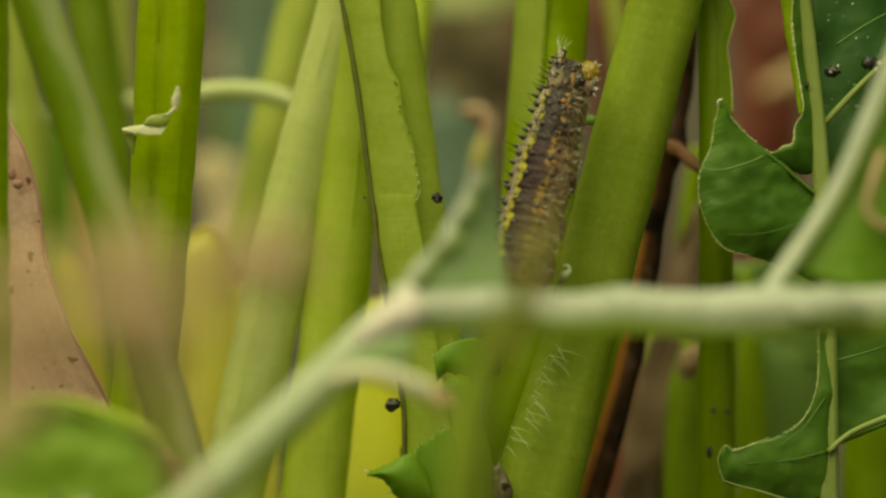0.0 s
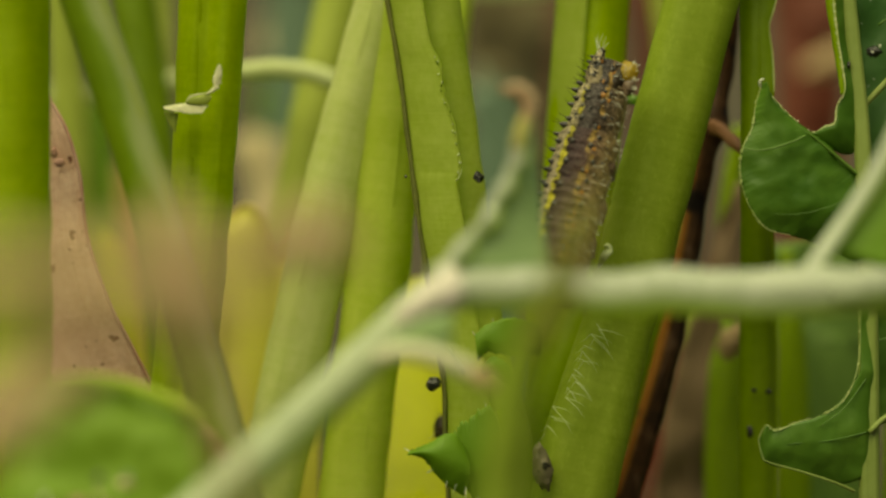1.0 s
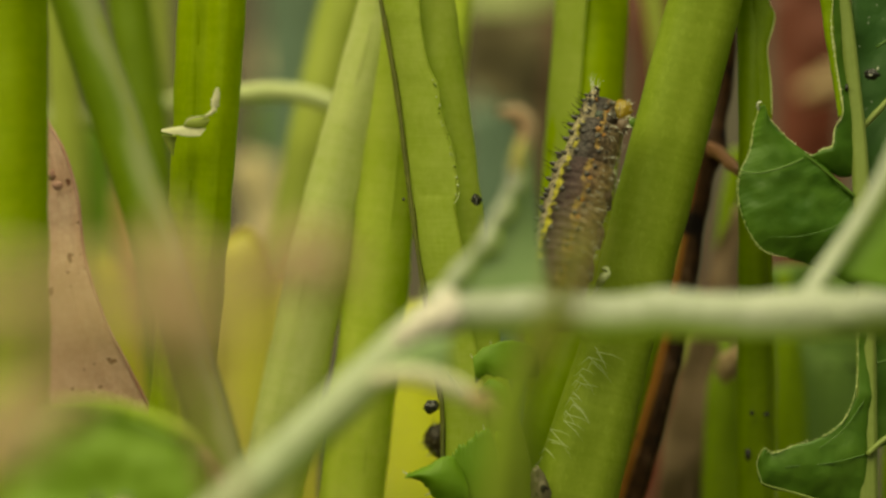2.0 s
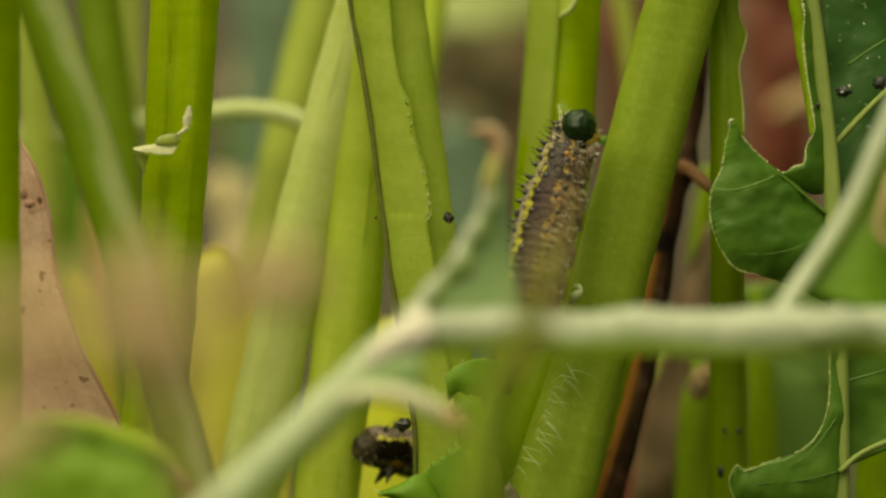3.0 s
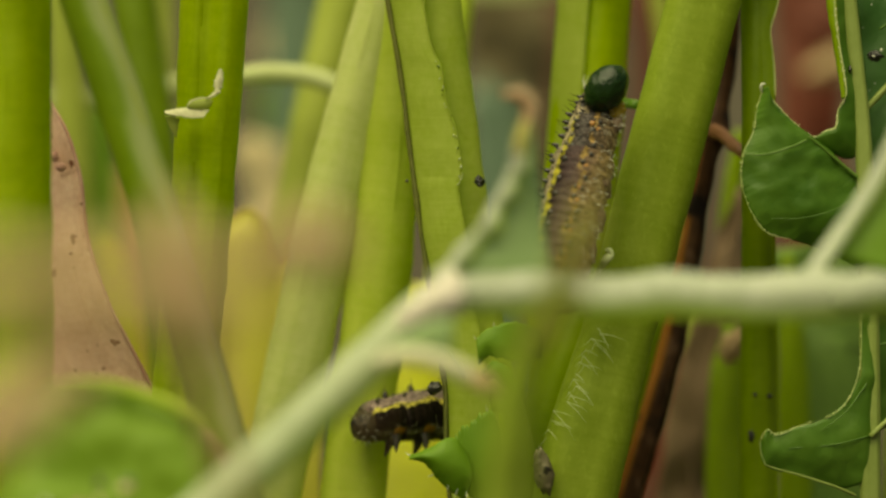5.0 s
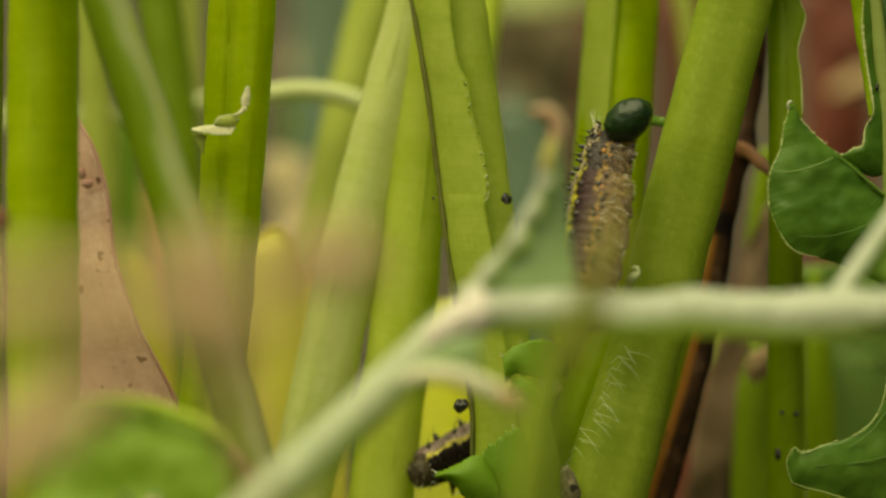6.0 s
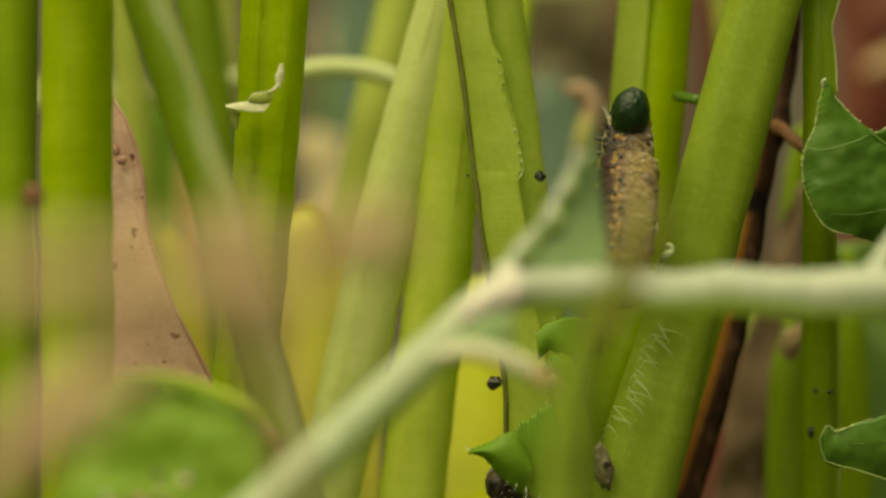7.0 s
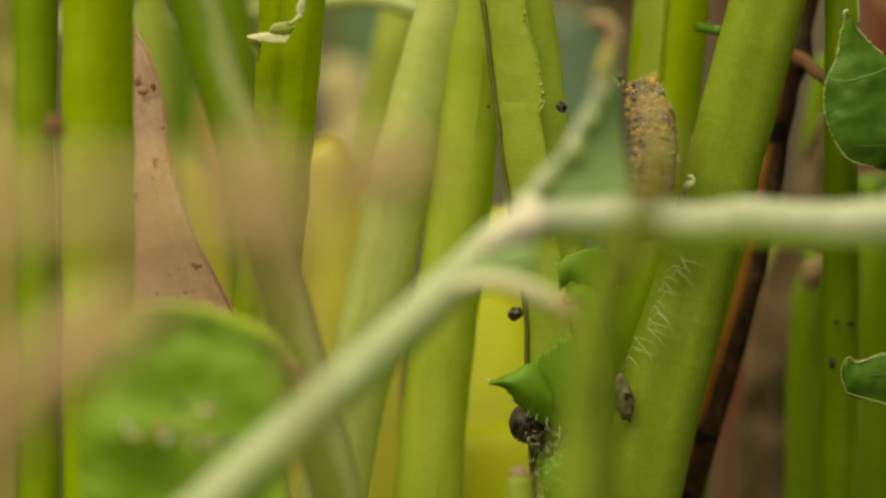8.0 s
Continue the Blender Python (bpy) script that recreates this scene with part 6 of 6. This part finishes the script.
for at, size, mat, text in (((1.3, -0.75, 0.85), (0.75, 0.7, 0.9), AMBER, "amber translucent tail proleg"), ((1.6, -0.85, -0.25), (0.55, 0.5, 0.7), FLESH, "grey-brown hairy tail proleg")):
    v, f, u = lump_mesh(*size, 0.3, at[2] * 3, 20, 14)
    foot = mesh_part("anal_proleg", v, f, u, mat, tail, text)
    foot.location = Vector(at) * MM
    rows = []
    for q in range(16):
        d = Vector((rng.uniform(-0.3, 1), rng.uniform(-1, -0.1), rng.uniform(-0.7, 1))).normalized()
        root = Vector((d.x * size[0], d.y * size[1], d.z * size[2]))
        rows.append((root * 0.95, root * 1.1 + d * rng.uniform(0.2, 0.5), 0.024))
    tuft("hair_tuft", rows, HAIR, foot, "short whitish hairs")

v, f, u = lump_mesh(1.52, 1.5, 2.04, 0.07, 3.0, 40, 30)
PELLET_OB = tagged(mesh_part("frass_pellet", v, f, u, PELLET), "dark green moist oval frass pellet leaving the caterpillar", "frass")

WALKER = holder("caterpillar", "black and yellow caterpillar creeping behind the channelled stalk", "caterpillar", (-2.44, 300.83, 69.47))
v, f, u = lump_mesh(1.25, 1.2, 1.2, 0.08, 5.0, 24, 18)
WALKER_HEAD = mesh_part("head", v, f, u, HEAD, WALKER, "dark shiny head")
rng = random.Random(15)
rows = []
for q in range(70):
    d = Vector((rng.uniform(-1, 1), rng.uniform(-1, 0.2), rng.uniform(-1, 0.6))).normalized()
    rows.append((d * 1.15, d * rng.uniform(1.5, 1.9) + Vector((0, 0, rng.uniform(-0.3, 0.1))), 0.03))
tuft("bristle_tuft", rows[:45], BRISTLE, WALKER_HEAD, "dark head bristles")
tuft("hair_tuft", rows[45:], HAIR, WALKER_HEAD, "pale head hairs")
WALKER_SEGMENTS = [segment(WALKER, (1.65, 1.9, 2.0)[min(i, 2)], 3.5, SKIN_DARK, 20 + i, legs=i < 3, proleg=i > 3, dark=True) for i in range(5)]


def body_pose(at, tail_way, twist, base):
    """Pose of a body ring at a place (mm) with its tail side along tail_way, in the thing's own space."""
    z = Vector(tail_way).normalized()
    y = (Vector((0, 1, -0.2)) - z * z.dot(Vector((0, 1, -0.2)))).normalized()
    x = y.cross(z)
    m = Matrix((x, y, z)).transposed().to_4x4()
    return Matrix.Translation(Vector(at) * MM - base) @ m @ pose(0, 0, 0, 0, 0, twist)


def motions():
    # the clinging caterpillar draws its tail in, swells and turns
    low, mid = Vector((5.19, 285.76, 85.13)), Vector((6.27, 289.23, 89.44))
    tail_rows = ((0.0, (9.89, 294.8, 101.22), 0), (0.5, (9.8, 294.62, 100.37), 0), (1.0, (9.63, 294.46, 99.61), 0), (1.5, (9.46, 294.31, 98.93), -1), (2.2, (9.28, 294.15, 98.16), -2), (2.8, (9.11, 294.04, 97.66), -4),
                 (3.5, (8.94, 294.01, 97.49), -4), (4.5, (8.85, 293.95, 97.23), -6), (5.3, (8.33, 293.79, 96.47), -10), (5.8, (7.81, 293.65, 95.79), -14), (6.0, (7.46, 293.61, 95.62), -15), (6.2, (6.51, 293.59, 95.53), -23),
                 (6.5, (5.81, 293.52, 95.19), -32), (7.0, (6.25, 293.43, 94.77), -32), (7.5, (5.99, 293.14, 93.41), -32), (7.9, (5.73, 292.91, 92.31), -32), (8.0, (5.55, 292.91, 92.31), -32))
    for i, seg in enumerate(REAR_SEGMENTS):
        rows = []
        for t, top, twist in tail_rows:
            c = spline([top, tuple(Vector(top).lerp(low, 0.5) * 0.35 + mid * 0.65), tuple(low)], 97)
            q = min(int(96 * (0.03, 0.165, 0.33, 0.52, 0.72, 0.92)[i]), 94)
            rows.append((t, body_pose(c[q + 1], c[q] - c[q + 2], twist * (0.45, 0.7, 0.9, 0.85, 0.75, 0.65)[i], REAR.location)))
        walk(seg, rows)
    # the pellet waits inside, is pressed out, leans and is flung off
    drop = ((0.0, (8.72, 293.88, 96.89), 12), (1.5, (8.72, 293.81, 96.55), 12, 10), (2.2, (9.11, 294.02, 97.53), 12, 30), (2.8, (9.43, 294.1, 98.1), 12, 45), (3.0, (9.5, 294.0, 98.35), 12, 50), (3.5, (9.45, 292.9, 98.8), 14, 52), (4.0, (9.45, 292.84, 99.23), 22, 40), (4.5, (9.37, 292.84, 99.23), 26, 25),
            (5.3, (9.11, 292.74, 98.76), 45), (5.8, (8.98, 292.62, 98.17), 54), (6.0, (8.85, 292.58, 98), 54), (6.2, (6.65, 292.57, 97.96), 22), (6.5, (6.09, 292.47, 97.3), 6), (7.0, (6.42, 292.36, 96.75), 8), (7.4, (6.3, 292.01, 95.15), 14), (7.7, (5.91, 291.85, 94.54), 14), (7.8, (5.91, 291.83, 94.46), 16),
            (7.9, (5.74, 291.74, 94.03), 18), (8.0, (1.49, 271.37, 55.94), 60))
    walk(PELLET_OB, [(t, pose(p[0] * MM, p[1] * MM, p[2] * MM, tilt[0] if tilt else 0, a, 0)) for t, p, a, *tilt in drop])
    # the creeping caterpillar puts its head out past the seam and withdraws under the small leaf
    creep = ((0.0, (-2.2, 299.38, 69.86), (1.4, 300.69, 68.81)), (1.0, (-2.79, 299.42, 70.03), (0.72, 300.69, 68.81)), (1.5, (-2.97, 299.47, 70.30), (0.72, 300.69, 68.81)), (2.2, (-3.51, 299.71, 71.40), (-0.63, 300.74, 69.03)), (2.8, (-4.41, 299.92, 72.41), (-2.21, 300.97, 70.13)), (3.0, (-6.93, 298.66, 71.99), (-3.25, 301.11, 70.79)),
             (3.5, (-10.26, 295.75, 70.49), (-3.34, 301.11, 70.79)), (4.0, (-10.97, 295.54, 69.48), (-3.8, 301.09, 70.71)), (4.4, (-10.1, 296.04, 71.86), (-3.25, 301.32, 71.77)), (4.7, (-9.3, 296.10, 72.12), (-3.25, 301.3, 71.68)), (5.3, (-9.54, 295.72, 70.36), (-3.16, 301.16, 71.02)),
             (5.8, (-8.64, 295.87, 68.94), (-3.07, 301.04, 70.44)), (6.0, (-7.02, 297.84, 68.62), (-2.98, 300.92, 69.91)), (6.2, (-5.04, 295.2, 67.95), (-1.79, 299.34, 68.58)), (6.5, (-3.41, 290.12, 67.99), (-0.81, 294.32, 67.79)), (7.0, (-3.3, 288.29, 68.33), (-0.7, 293.09, 67.73)), (7.5, (-3.17, 288.24, 68.07), (-0.57, 293.24, 67.27)), (8.0, (-3.04, 288.15, 67.65), (-0.44, 293.15, 66.85)))
    step = 2.85
    for i, seg in enumerate([WALKER_HEAD, *WALKER_SEGMENTS]):
        rows = []
        for t, head_at, right in creep:
            h, r = Vector(head_at), Vector(right)
            way = (r - h).normalized()
            sag = Vector((0, 0, 0.22 * math.sin(i * 1.4)))
            rows.append((t, body_pose(h + way * (step * i - (0.9 if i else 0)) + sag, way, 0, WALKER.location)))
        walk(seg, rows)


motions()
